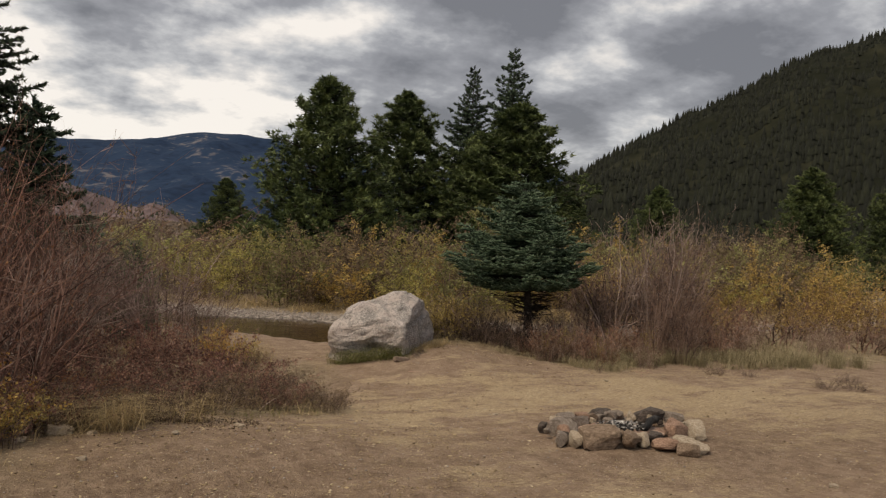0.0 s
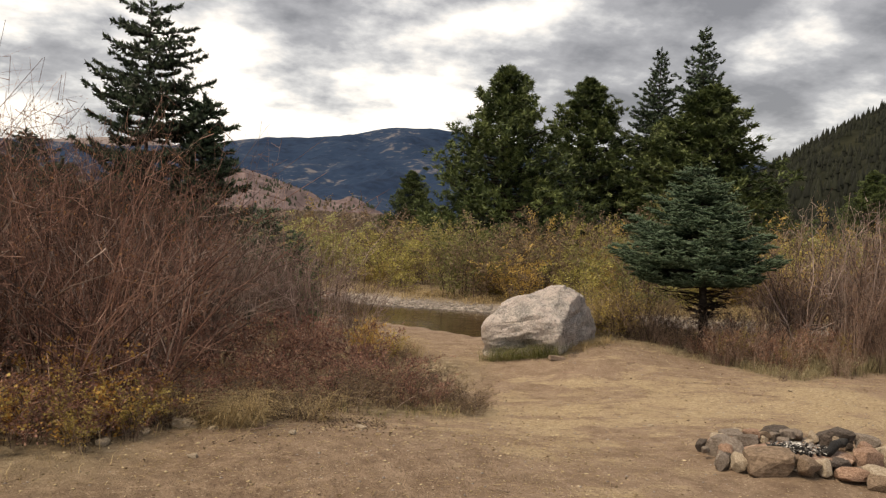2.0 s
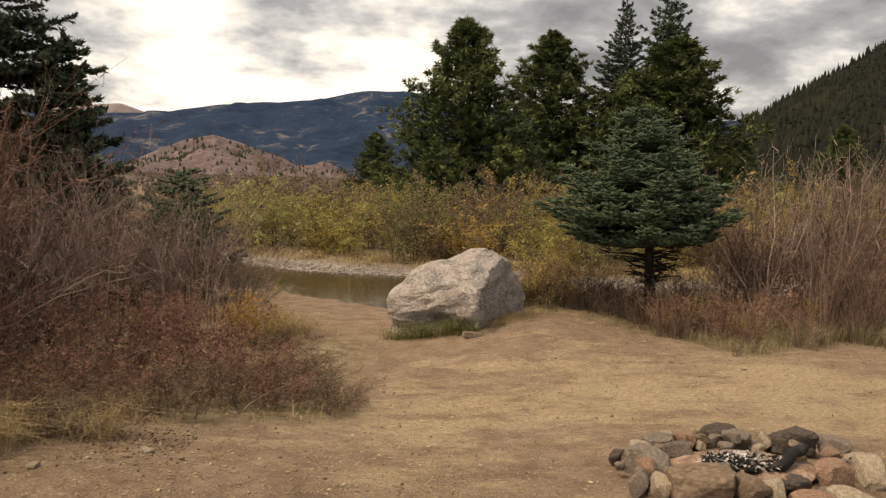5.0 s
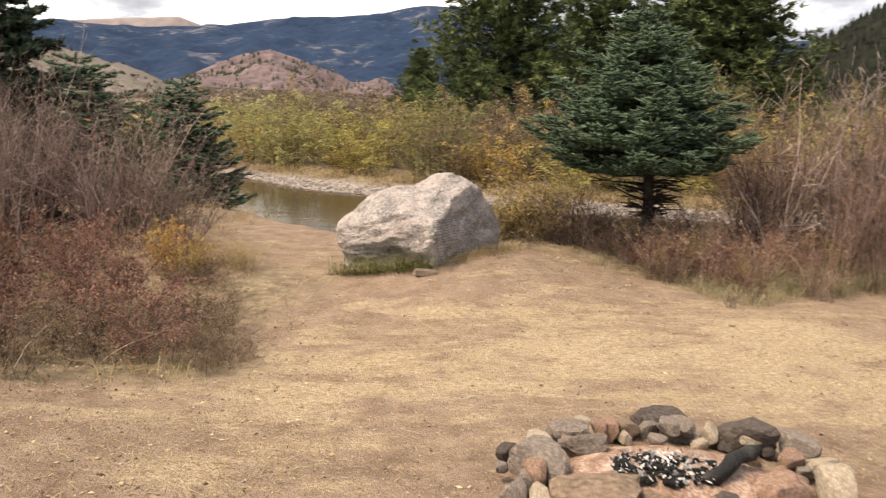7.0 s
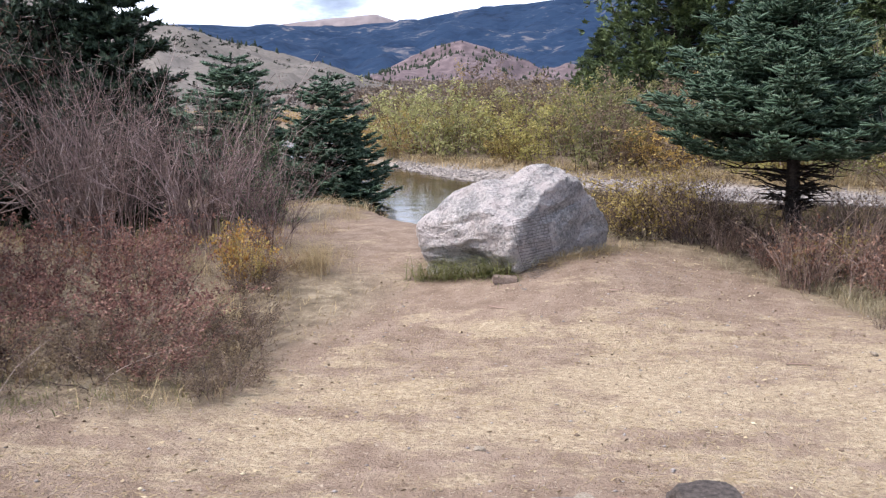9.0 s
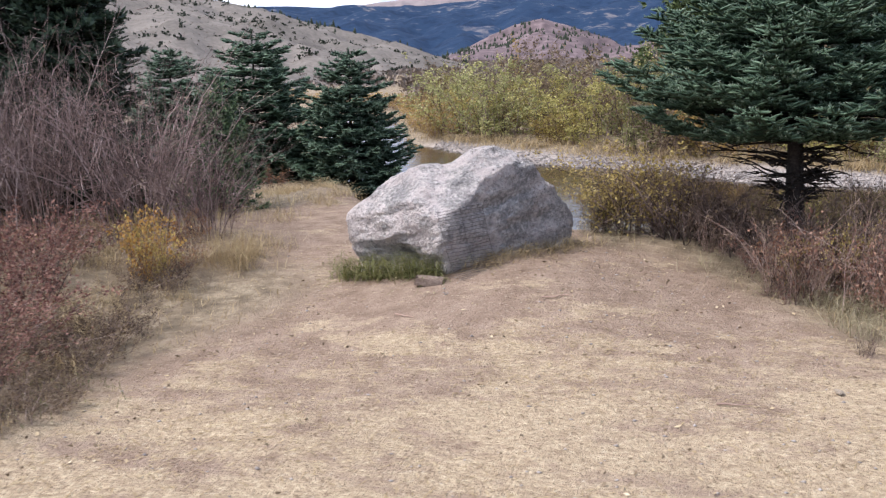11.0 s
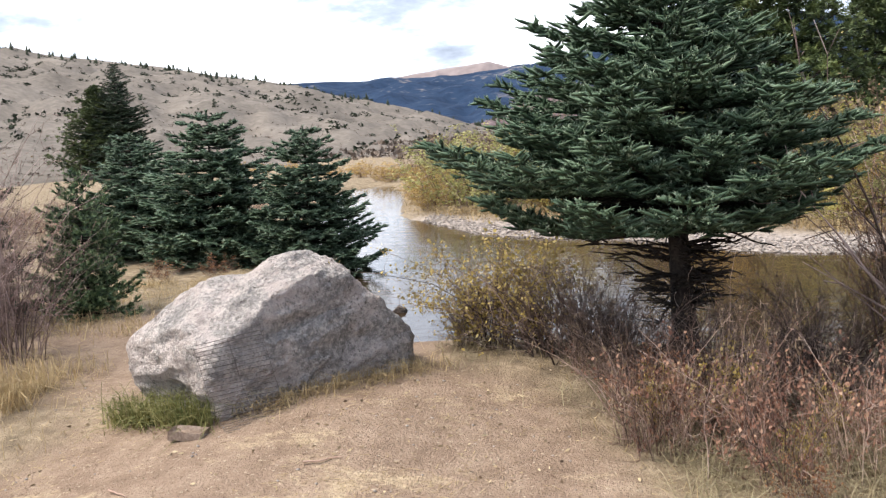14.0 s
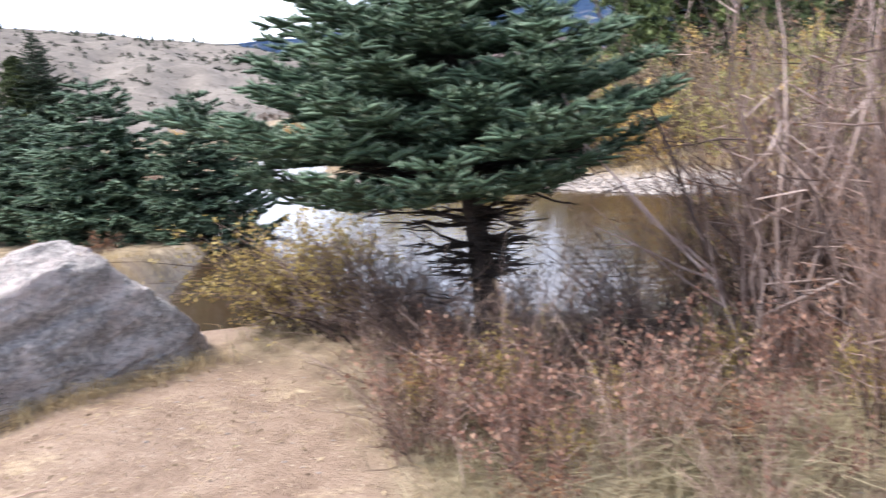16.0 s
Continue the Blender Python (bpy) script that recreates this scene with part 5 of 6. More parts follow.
def build_left_shrubs():
    red = plant_shrub("red_willow", "tall dense willow with bare reddish-brown stems", shrub(74, 2.5, 1.8, 0.65, 14, 0.0092, 51, 1300, 0.024, 0.013, 0.03, 0.45), M_STEM_RED, M_LEAF_RUST, PARK, "bare willows beside the camp")
    scatter(red, [(-4.95, 5.9, 0, 0.95, 1.1), (-5.6, 7.2, 80, 1.0, 1.16), (-5.0, 8.4, 150, 0.85, 1.12), (-6.4, 5.6, 210, 1.0, 1.16), (-7.0, 7.6, 300, 1.1, 1.15), (-6.2, 9.4, 260, 0.9, 1.15), (-8.0, 9.2, 20, 1.0, 1.2), (-7.6, 6.2, 130, 1.0, 1.25), (-8.8, 7.2, 190, 1.1, 1.25)])
    tangle = plant_shrub("arching_willow", "bare willow with pale arching crossed branches", shrub(18, 2.2, 2.4, 0.5, 10, 0.0165, 57, 0, arch=0.8, twig_l=0.36), M_STEM_PALE, None, PARK, "bare willows beside the camp")
    scatter(tangle, [(-4.75, 6.1, 0, 0.8, 1.0), (-5.1, 7.3, 70, 0.8, 1.05), (-5.9, 6.1, 140, 0.9, 1.1), (-4.5, 8.0, 200, 0.7, 0.95), (-6.3, 7.4, 280, 0.9, 1.15), (-5.2, 8.9, 330, 0.75, 1.1), (-4.2, 9.6, 30, 0.6, 0.95)])
    grey = plant_shrub("grey_willow", "tall bare willow with thin grey-mauve stems", shrub(50, 2.15, 1.7, 0.45, 13, 0.0095, 52, 160, 0.03, 0.016, 0.05, 0.4), M_STEM_GREY, M_LEAF_BROWN, PARK, "bare willows beside the camp")
    scatter(grey, [(-3.2, 10.3, 0, 0.8, 1.0), (-4.1, 10.2, 70, 0.9, 1.2), (-4.8, 10.7, 140, 0.9, 1.15), (-3.8, 11.2, 200, 0.8, 0.95), (-5.3, 11.6, 260, 0.9, 1.0), (-2.65, 10.4, 310, 0.6, 0.66)])
    low = plant_shrub("rose_shrub", "low tangled shrub with dull red autumn leaves", shrub(40, 0.85, 0.85, 0.34, 10, 0.005, 53, 2900, 0.028, 0.018, 0.08, 0.5), M_STEM_DARK, M_LEAF_MAUVE, PARK, "low shrubs on the clearing's edge")
    scatter(low, [(-2.9, 8.2, 0, 0.95, 0.95), (-3.6, 7.7, 60, 1.05, 1.1), (-2.55, 7.5, 130, 0.9, 0.8), (-3.3, 9.0, 190, 0.9, 1.0), (-4.2, 8.5, 250, 1.1, 1.15), (-4.5, 7.5, 310, 1.0, 1.05), (-3.9, 6.9, 100, 0.9, 0.85), (-4.8, 6.4, 170, 1.0, 0.9), (-3.2, 6.9, 290, 0.8, 0.7), (-2.2, 7.0, 200, 0.7, 0.55), (-4.75, 5.2, 15, 0.8, 0.8), (-5.3, 5.15, 75, 0.9, 1.0), (-5.9, 5.2, 200, 1.0, 1.0), (-4.3, 5.6, 120, 0.75, 0.75)])
    brown = plant_shrub("brown_shrub", "low dark brown shrub with few withered leaves", shrub(50, 0.58, 0.65, 0.3, 9, 0.0042, 54, 2200, 0.022, 0.013, 0.05, 0.4), M_STEM_DARK, M_LEAF_BROWN, PARK, "low shrubs on the clearing's edge")
    scatter(brown, [(-2.5, 6.95, 0, 0.9, 0.9), (-3.0, 6.5, 70, 0.9, 0.95), (-1.95, 7.4, 140, 0.75, 0.7), (-2.1, 8.1, 220, 0.8, 0.7), (-3.7, 6.0, 290, 0.9, 0.9), (-1.75, 7.0, 340, 0.5, 0.45), (-1.8, 6.75, 120, 0.6, 0.7), (-2.0, 7.75, 200, 0.7, 0.8), (-4.2, 5.6, 30, 0.8, 0.8), (-2.75, 7.2, 110, 0.9, 0.95), (-2.35, 8.9, 10, 0.8, 0.75), (-3.4, 5.8, 50, 0.7, 0.6)])
    gold = plant_shrub("golden_currant", "small shrub with bright yellow autumn leaves", shrub(20, 0.95, 0.42, 0.14, 7, 0.005, 55, 800, 0.031, 0.023, 0.3), M_STEM_DARK, M_LEAF_YELLOW, PARK, "yellow-leaved shrubs")
    scatter(gold, [(2.45, 9.4, 30, 0.55, 0.72), (2.1, 9.35, 70, 0.5, 0.75), (2.75, 8.95, 10, 0.5, 0.6), (3.4, 9.6, 120, 0.7, 0.85), (2.95, 9.3, 240, 0.5, 0.7), (3.9, 9.3, 300, 0.6, 0.9), (-2.72, 9.5, 0, 0.65, 0.72), (-2.3, 9.0, 40, 0.75, 0.85), (-2.6, 9.15, 140, 0.6, 0.95), (-3.6, 9.3, 90, 0.6, 0.55), (-4.45, 5.0, 180, 0.9, 0.72), (-4.9, 5.0, 30, 1.0, 0.9), (-5.3, 4.7, 100, 1.0, 0.85), (-4.3, 5.35, 250, 0.8, 0.6), (-4.7, 4.75, 300, 0.9, 0.6), (-5.6, 5.0, 200, 1.0, 0.9)])
    currant = plant_shrub("currant_bush", "leafy currant bush turning yellow and orange", shrub(16, 0.85, 0.62, 0.2, 9, 0.0055, 58, 780, 0.040, 0.032, 0.05, 0.6, low=0.05), M_STEM_BROWN, M_LEAF_CURRANT, PARK, "yellow-leaved shrubs")
    scatter(currant, [(-4.85, 5.45, 0, 0.9, 0.9), (-4.55, 5.2, 80, 0.8, 0.65), (-5.2, 5.25, 150, 0.9, 0.8), (-5.1, 5.75, 220, 0.9, 1.1), (-4.8, 5.0, 300, 0.7, 0.5), (-5.6, 5.3, 30, 0.9, 0.9), (-4.45, 5.75, 190, 0.6, 0.7), (-2.45, 9.1, 60, 0.6, 0.95), (-2.65, 9.4, 260, 0.55, 0.85)])
    rust = plant_shrub("rusty_shrub", "small shrub with orange-red autumn leaves", shrub(26, 0.75, 0.4, 0.15, 8, 0.0045, 56, 700, 0.026, 0.018, 0.2), M_STEM_DARK, M_LEAF_RUST, PARK, "red-leaved shrubs")
    scatter(rust, [(2.15, 9.55, 10, 0.8, 0.75), (3.3, 9.1, 60, 0.8, 0.8), (2.7, 8.6, 200, 0.6, 0.6), (-3.3, 9.6, 0, 0.75, 0.8), (-4.0, 9.2, 120, 0.9, 0.9), (-5.2, 17.9, 50, 1.3, 1.1), (-6.1, 17.6, 200, 1.2, 1.0), (-4.6, 5.5, 240, 1.1, 1.0), (-5.1, 5.5, 20, 1.1, 1.2), (-5.6, 5.6, 130, 1.1, 1.3), (-4.2, 5.9, 330, 1.0, 0.9), (-3.9, 6.5, 80, 1.0, 0.8), (-2.3, 9.25, 160, 0.7, 0.75), (-2.55, 9.85, 270, 0.7, 0.9)])


def build_right_shrubs():
    tall = plant_shrub("bank_willow", "tall willow with red-brown stems and few russet leaves", shrub(30, 2.5, 1.25, 0.30, 10, 0.0130, 61, 700, 0.030, 0.016, 0.14, 0.35), M_STEM_ROSE, M_LEAF_RUST, PARK, "bare willows on the bank")
    scatter(tall, [(4.35, 10.3, 0, 0.8, 0.95), (3.95, 9.15, 40, 0.5, 0.8), (5.0, 10.0, 80, 0.85, 1.05), (3.9, 11.0, 150, 0.8, 0.95), (5.7, 10.9, 210, 0.9, 1.1), (4.7, 9.3, 260, 0.55, 0.7), (6.4, 11.8, 20, 0.9, 1.0), (3.5, 10.3, 310, 0.6, 0.75), (4.2, 8.9, 110, 0.5, 0.62)])
    pale = plant_shrub("pale_willow", "thin tall willow with pale bare forked branches", shrub(14, 3.2, 1.2, 0.2, 9, 0.020, 62, 60, 0.03, 0.02, 0.7, 0.3), M_STEM_PALE, M_LEAF_OLIVE, PARK, "bare willows on the bank")
    scatter(pale, [(3.65, 9.95, 60, 0.7, 0.85), (4.05, 9.5, 170, 0.7, 0.9), (4.6, 9.9, 0, 1.0, 1.05), (5.05, 10.3, 120, 0.9, 1.0), (5.5, 11.4, 220, 1.0, 1.0)])
    old = plant_shrub("old_willow", "clump of thick dark old willow stems", shrub(18, 2.1, 1.0, 0.20, 7, 0.021, 70, 120, 0.03, 0.018, 0.2, 0.2), M_STEM_DARK, M_LEAF_GOLD, PARK, "bare willows on the bank")
    scatter(old, [(4.78, 9.72, 0, 0.9, 1.0), (4.06, 10.45, 120, 0.9, 0.95), (6.2, 12.4, 80, 1.1, 1.1), (3.75, 10.5, 150, 0.7, 0.8), (5.3, 10.2, 220, 0.9, 1.0), (5.9, 11.2, 300, 1.0, 1.1), (4.3, 11.0, 40, 0.8, 0.95)])
    low = plant_shrub("red_rose_shrub", "low shrub with withered red leaves and thin stems", shrub(26, 0.74, 0.62, 0.3, 13, 0.0050, 63, 1150, 0.024, 0.016, 0.05, 0.5, low=0.06), M_STEM_ROSE, M_LEAF_ROSE, PARK, "low shrubs by the spruce")
    scatter(low, [(2.3, 9.2, 0, 0.9, 1.1), (2.75, 9.0, 70, 0.9, 1.05), (3.25, 9.4, 140, 1.0, 1.05), (3.5, 8.85, 330, 0.8, 0.85), (3.9, 9.7, 40, 0.9, 1.0), (5.3, 9.5, 170, 0.9, 0.8), (5.75, 9.95, 60, 1.3, 1.7), (6.3, 10.3, 220, 1.2, 1.6), (5.1, 10.35, 300, 1.1, 1.5), (2.05, 9.75, 200, 0.7, 0.75)])
    bramble = plant_shrub("brown_bramble", "low tangled brown bramble with few dry leaves", shrub(36, 0.66, 0.75, 0.3, 9, 0.0052, 69, 420, 0.024, 0.016, 0.05, 0.6, low=0.06), M_STEM_BROWN, M_LEAF_BROWN, PARK, "low shrubs by the spruce")
    scatter(bramble, [(2.15, 9.3, 0, 0.7, 1.3), (2.5, 9.4, 90, 0.8, 1.4), (3.0, 9.05, 180, 0.8, 0.95), (1.75, 10.25, 40, 0.6, 0.6), (2.0, 9.95, 250, 0.55, 0.6), (3.35, 8.6, 300, 0.6, 0.75), (4.2, 9.3, 120, 0.9, 0.9), (4.9, 9.7, 10, 0.9, 0.9), (6.4, 9.8, 200, 1.0, 0.9), (7.4, 9.4, 60, 1.1, 1.0), (8.4, 9.9, 330, 1.2, 1.1), (9.6, 9.6, 150, 1.2, 1.1), (7.0, 10.7, 20, 1.2, 1.2)])
    gold = plant_shrub("yellow_willow", "leaning bank shrub with yellow-green autumn leaves", shrub(28, 1.1, 1.35, 0.12, 15, 0.0062, 64, 2100, 0.031, 0.022, 0.10, 0.8, 0.4, 0.04), M_STEM_DARK, M_LEAF_YELLOW, PARK, "yellow-leaved shrubs")
    scatter(gold, [(1.10, 10.62, 150, 0.95, 0.95), (0.85, 10.75, 40, 0.75, 0.7), (1.35, 10.75, 250, 0.8, 0.8)])
    dark = plant_shrub("dark_shrub", "bare dark-stemmed shrub under the spruce", shrub(30, 0.92, 0.85, 0.22, 14, 0.0080, 65, 260, 0.026, 0.018, 0.1, low=0.04), M_STEM_DARK, M_LEAF_BROWN, PARK, "low shrubs by the spruce")
    scatter(dark, [(1.5, 10.5, 0, 0.9, 1.0), (1.85, 10.45, 100, 0.8, 0.75), (2.62, 9.85, 330, 0.7, 0.8), (3.1, 10.5, 30, 1.0, 1.0), (2.95, 9.95, 160, 0.9, 0.95), (1.7, 10.65, 60, 0.8, 1.0), (2.15, 9.92, 200, 0.95, 0.92), (2.48, 9.9, 270, 0.95, 0.95), (1.95, 10.2, 140, 0.85, 0.9), (4.75, 9.6, 20, 0.8, 0.8)])
    tuft = plant_shrub("low_tuft", "small dark dead tuft on the open ground", shrub(60, 0.34, 0.28, 0.14, 4, 0.003, 66, 200, 0.014, 0.008, 0.1), M_STEM_DARK, M_LEAF_BROWN, PARK, "dead tufts on the clearing")
    scatter(tuft, [(4.15, 8.1, 0, 0.8, 0.7), (4.6, 7.9, 80, 0.7, 0.7), (5.0, 6.9, 150, 1.2, 1.1), (5.3, 6.7, 220, 1.2, 1.0), (2.26, 8.15, 0, 0.35, 1.0), (5.6, 7.1, 10, 1.1, 1.0)])


def build_far_bank():
    bar = lambda x: np.interp(x, BAR_X, BAR_Y)
    kinds = [("olive_willow", "leafy olive-green willow bush on the far bank", M_LEAF_OLIVE, 71, 42), ("green_willow", "leafy green willow bush on the far bank", M_LEAF_GREEN, 72, 22),
             ("golden_willow", "golden-orange willow bush on the far bank", M_LEAF_GOLD, 73, 22), ("brown_willow", "half-bare brown willow bush on the far bank", M_LEAF_BROWN, 74, 38)]
    for name, label, leaf_mat, seed, n in kinds:
        b = plant_shrub(name, label, shrub(20, 2.6, 1.15, 0.6, 7, 0.012, seed, 2500, 0.074, 0.042, 0.0, 0.3, 0.28, 0.03), M_STEM_DARK, leaf_mat, PARK, "willow bushes on the far bank", "bush")
        r = np.random.default_rng(seed)
        pl = []
        for k in range(n):
            x = -7.2 + (k + r.uniform(0, 1)) * 42 / n
            row = r.choice([3.8, 5.3, 7.4, 10.0, 13.2]) + r.uniform(-0.5, 0.5)
            s = 0.97 + 0.045 * (row - 4) + 0.012 * max(0, x)
            pl.append((x, float(bar(x)) + row, r.uniform(0, 360), r.uniform(1.0, 1.4), s * r.uniform(0.72, 1.25)))
        scatter(b, pl)
    gold = plant_shrub("gold_bush", "bright golden-yellow low bush on the far bank", shrub(30, 1.8, 0.95, 0.4, 6, 0.010, 75, 2400, 0.070, 0.042, 0.0, 0.25, 0.32, 0.03), M_STEM_RED, M_LEAF_YELLOW, PARK, "willow bushes on the far bank", "bush")
    scatter(gold, [(x, float(bar(x)) + dy, 40 * i, w, h) for i, (x, dy, w, h) in enumerate([(2.9, 3.6, 1.0, 0.9), (-0.9, 3.8, 0.9, 0.8), (-6.7, 3.6, 1.1, 0.95), (15.5, 3.5, 1.0, 1.0), (18.0, 3.4, 1.1, 1.1), (20.5, 3.8, 1.0, 1.1), (7.0, 3.8, 0.8, 0.8)])])
    tallb = plant_shrub("tall_bare_willow", "tall bare greyish willow behind the golden bushes", shrub(46, 4.2, 1.5, 0.6, 7, 0.024, 76, 260, 0.09, 0.05, 0.3), M_STEM_GREY, M_LEAF_BROWN, PARK, "willow bushes on the far bank", "bush")
    scatter(tallb, [(24.0, 34.0, 0, 1.0, 1.1), (26.5, 35.5, 90, 1.1, 1.25), (20.5, 36.5, 170, 1.0, 0.95), (29.5, 37.0, 250, 1.2, 1.1), (17.2, 38.0, 320, 1.0, 1.0), (11.3, 38.0, 30, 0.9, 0.8), (15.2, 39.0, 100, 0.9, 0.9)])


def build_right_field():
    """Bushes and dead grass clumps beyond the open ground on the spruce's side."""
    gold = plant_shrub("autumn_bush", "golden-brown autumn bush beyond the open ground", shrub(36, 1.5, 1.0, 0.45, 6, 0.010, 67, 2000, 0.045, 0.028, 0.05, 0.3), M_STEM_RED, M_LEAF_GOLD, PARK, "autumn bushes beyond the open ground", "bush")
    scatter(gold, [(8.6, 13.4, 0, 1.0, 1.0), (10.0, 14.2, 70, 1.1, 1.1), (11.6, 13.0, 140, 1.1, 1.05), (9.4, 11.8, 200, 0.9, 0.7), (12.8, 14.6, 260, 1.2, 1.2), (11.0, 11.4, 310, 1.0, 0.7), (14.0, 13.6, 30, 1.2, 1.1), (7.3, 12.2, 100, 0.9, 0.8)])
    brown = plant_shrub("withered_bush", "withered brown bush with bare twigs", shrub(22, 1.3, 0.95, 0.4, 6, 0.011, 68, 900, 0.035, 0.02, 0.05, 0.3), M_STEM_RED, M_LEAF_BROWN, PARK, "autumn bushes beyond the open ground", "bush")
    # more of them on the flat between the near bank and the hill
    flat_ = [p for p in places_in(46, -24, -8.5, 20, 40, (0.9, 1.4), (0.5, 1.0), 78) if p[1] < np.interp(p[0], LIP_X, LIP_Y) - 2.5]
    scatter(brown, flat_ + [(8.0, 11.0, 0, 1.0, 0.85), (9.3, 10.2, 80, 1.0, 0.9), (10.6, 10.2, 160, 1.1, 1.0), (12.4, 11.6, 220, 1.2, 1.0), (13.4, 10.6, 300, 1.2, 1.0), (6.7, 11.4, 40, 0.9, 0.9), (9.9, 12.9, 120, 1.2, 1.2)])


def build_river_end():
    b = plant_shrub("russet_willow", "russet willow bush at the river's far bend", shrub(22, 1.9, 1.1, 0.5, 6, 0.014, 77, 1000, 0.085, 0.05, 0.0, 0.25, 0.3, 0.03), M_STEM_BROWN, M_LEAF_GOLD, PARK, "willow bushes on the far bank", "bush")
    r = np.random.default_rng(77)
    pl = [(-6.3, 35.4, 0, 0.9, 0.9), (-5.5, 33.6, 90, 0.9, 0.95), (-4.5, 32.6, 200, 1.0, 1.0)]
    pl += [(-10 - 1.6 * i, 50 + 1.3 * i + r.uniform(-2, 2), r.uniform(0, 360), r.uniform(1, 1.4), r.uniform(0.45, 0.75)) for i in range(14)]
    pl += [(x, float(np.interp(x, BAR_X, BAR_Y)) + 1.6 + 2.5 * r.uniform(), r.uniform(0, 360), r.uniform(0.8, 1.2), r.uniform(0.4, 0.7)) for x in np.linspace(-12.5, -5.0, 16)]
    scatter(b, pl)


build_river_end()
build_left_shrubs()
build_right_field()
build_right_shrubs()
build_far_bank()


# ---- grass, litter, gravel ----
def grass(name, label, n, place, length, width, material, bend=(0.2, 0.7), tilt=0.5, seed=1):
    r = np.random.default_rng(seed)
    x, y = place(r, n)
    C = np.stack([x, y, land_z(x, y) - 0.01], -1)
    a = r.uniform(0, 6.28, len(x))
    tl = np.abs(r.normal(0, tilt, len(x)))
    D = np.stack([np.cos(a) * np.sin(tl), np.sin(a) * np.sin(tl), np.cos(tl)], -1)
    me = solid(name, *blades(C, D, r.uniform(*length, len(x)), r.uniform(*width, len(x)), r.uniform(*bend, len(x))), material)
    return tagged(new(name, me), label, "grass", kind="stuff")


def clumps(centres, rad):
    def place(r, n):
        c = np.array(centres)
        i = r.integers(0, len(c), n)
        return c[i, 0] + r.normal(0, rad, n), c[i, 1] + r.normal(0, rad, n)
    return place


def wild_places(x0, x1, y0, y1, lo=0.35):
    def place(r, n):
        x, y = r.uniform(x0, x1, n * 4), r.uniform(y0, y1, n * 4)
        k = clearing(x, y) > lo
        return x[k][:n], y[k][:n]
    return place


def build_grass():
    foot = [(-1.0 + 0.085 * i, 9.42 - 0.033 * i) for i in range(10)]
    grass("boulder_grass", "green and yellowing grass at the boulder's foot", 1000, clumps(foot, 0.055), (0.10, 0.34), (0.004, 0.008), M_GRASS, tilt=0.6, seed=81)
    foot2 = [(0.05 + 0.09 * i, 9.25 + 0.105 * i) for i in range(9)]
    grass("boulder_straw", "dry yellow grass along the boulder's foot", 800, clumps(foot2, 0.07), (0.06, 0.2), (0.003, 0.007), M_STRAW, tilt=0.8, seed=82)
    r = np.random.default_rng(83)
    spots = [(r.uniform(-4.9, -1.9), r.uniform(5.6, 9.8)) for i in range(70)]
    spots = [p for p in spots if clearing(np.array(p[0]), np.array(p[1])) > 0.3]
    grass("left_grass", "tufts of dry grass among the low shrubs", 3400, clumps(spots, 0.09), (0.08, 0.3), (0.003, 0.007), M_STRAW, tilt=0.5, seed=84)
    grass("straw_tufts", "arching tufts of pale dry grass before the willows", 1500, clumps([(-3.95, 5.45), (-4.1, 5.55), (-3.75, 5.6), (-2.05, 9.9), (-2.2, 9.75), (-1.95, 9.6), (-2.3, 7.9), (-3.85, 5.3), (-3.7, 5.35), (-3.2, 5.75)], 0.07), (0.2, 0.5), (0.003, 0.006), M_STRAW, bend=(0.4, 0.9), tilt=0.5, seed=94)
    grass("left_green_grass", "faded green grass along the clearing's edge", 500, clumps([(-2.4, 6.55), (-2.9, 6.45), (-2.0, 6.75), (-3.4, 6.2), (-2.7, 6.3), (-1.8, 7.2)], 0.16), (0.04, 0.14), (0.003, 0.006), M_GRASS, tilt=0.6, seed=85)
    spots = [(r.uniform(0.8, 8.5), r.uniform(8.2, 11.4)) for i in range(150)]
    spots = [p for p in spots if clearing(np.array(p[0]), np.array(p[1])) > 0.4]
    grass("right_grass", "tufts of pale dry grass below the spruce and willows", 8500, clumps(spots, 0.12), (0.06, 0.26), (0.003, 0.006), M_PALE, tilt=0.55, seed=86)
    tufts = [(r.uniform(3.0, 5.4), r.uniform(8.75, 9.5)) for i in range(34)] + [(r.uniform(4.4, 7.5), r.uniform(8.3, 9.0)) for i in range(30)]
    grass("bank_tufts", "arching pale straw tufts before the bank willows", 5200, clumps(tufts, 0.07), (0.15, 0.42), (0.004, 0.007), M_PALE, bend=(0.3, 0.8), tilt=0.45, seed=101)
    grass("pale_grass", "faded grey-green grass under the low shrubs", 5000, wild_places(2.2, 6.5, 7.8, 9.8), (0.08, 0.26), (0.003, 0.006), M_PALE, tilt=0.7, seed=92)
    spots = [(r.uniform(-6.5, -1.9), r.uniform(9.6, 17.5)) for i in range(120)]
    grass("bank_grass", "dry yellow grass on the low river bank", 7000, clumps([p for p in spots if p[0] < -1.5 - 0.3 * (p[1] - 11)], 0.14), (0.08, 0.3), (0.004, 0.009), M_STRAW, tilt=0.6, seed=87)
    bx = np.linspace(-7.5, 26, 130)
    spots = [(x, float(np.interp(x, BAR_X, BAR_Y)) + r.uniform(1.6, 4.6)) for x in bx]
    grass("far_bank_grass", "strip of dry golden grass below the far willows", 14000, clumps(spots, 0.35), (0.2, 0.5), (0.012, 0.028), M_STRAW, tilt=0.5, seed=88)
    grass("wild_grass", "thin dry grass over the wild ground", 9000, wild_places(-9, 12, 3.5, 11.2), (0.05, 0.2), (0.003, 0.006), M_STRAW, tilt=0.8, seed=89)

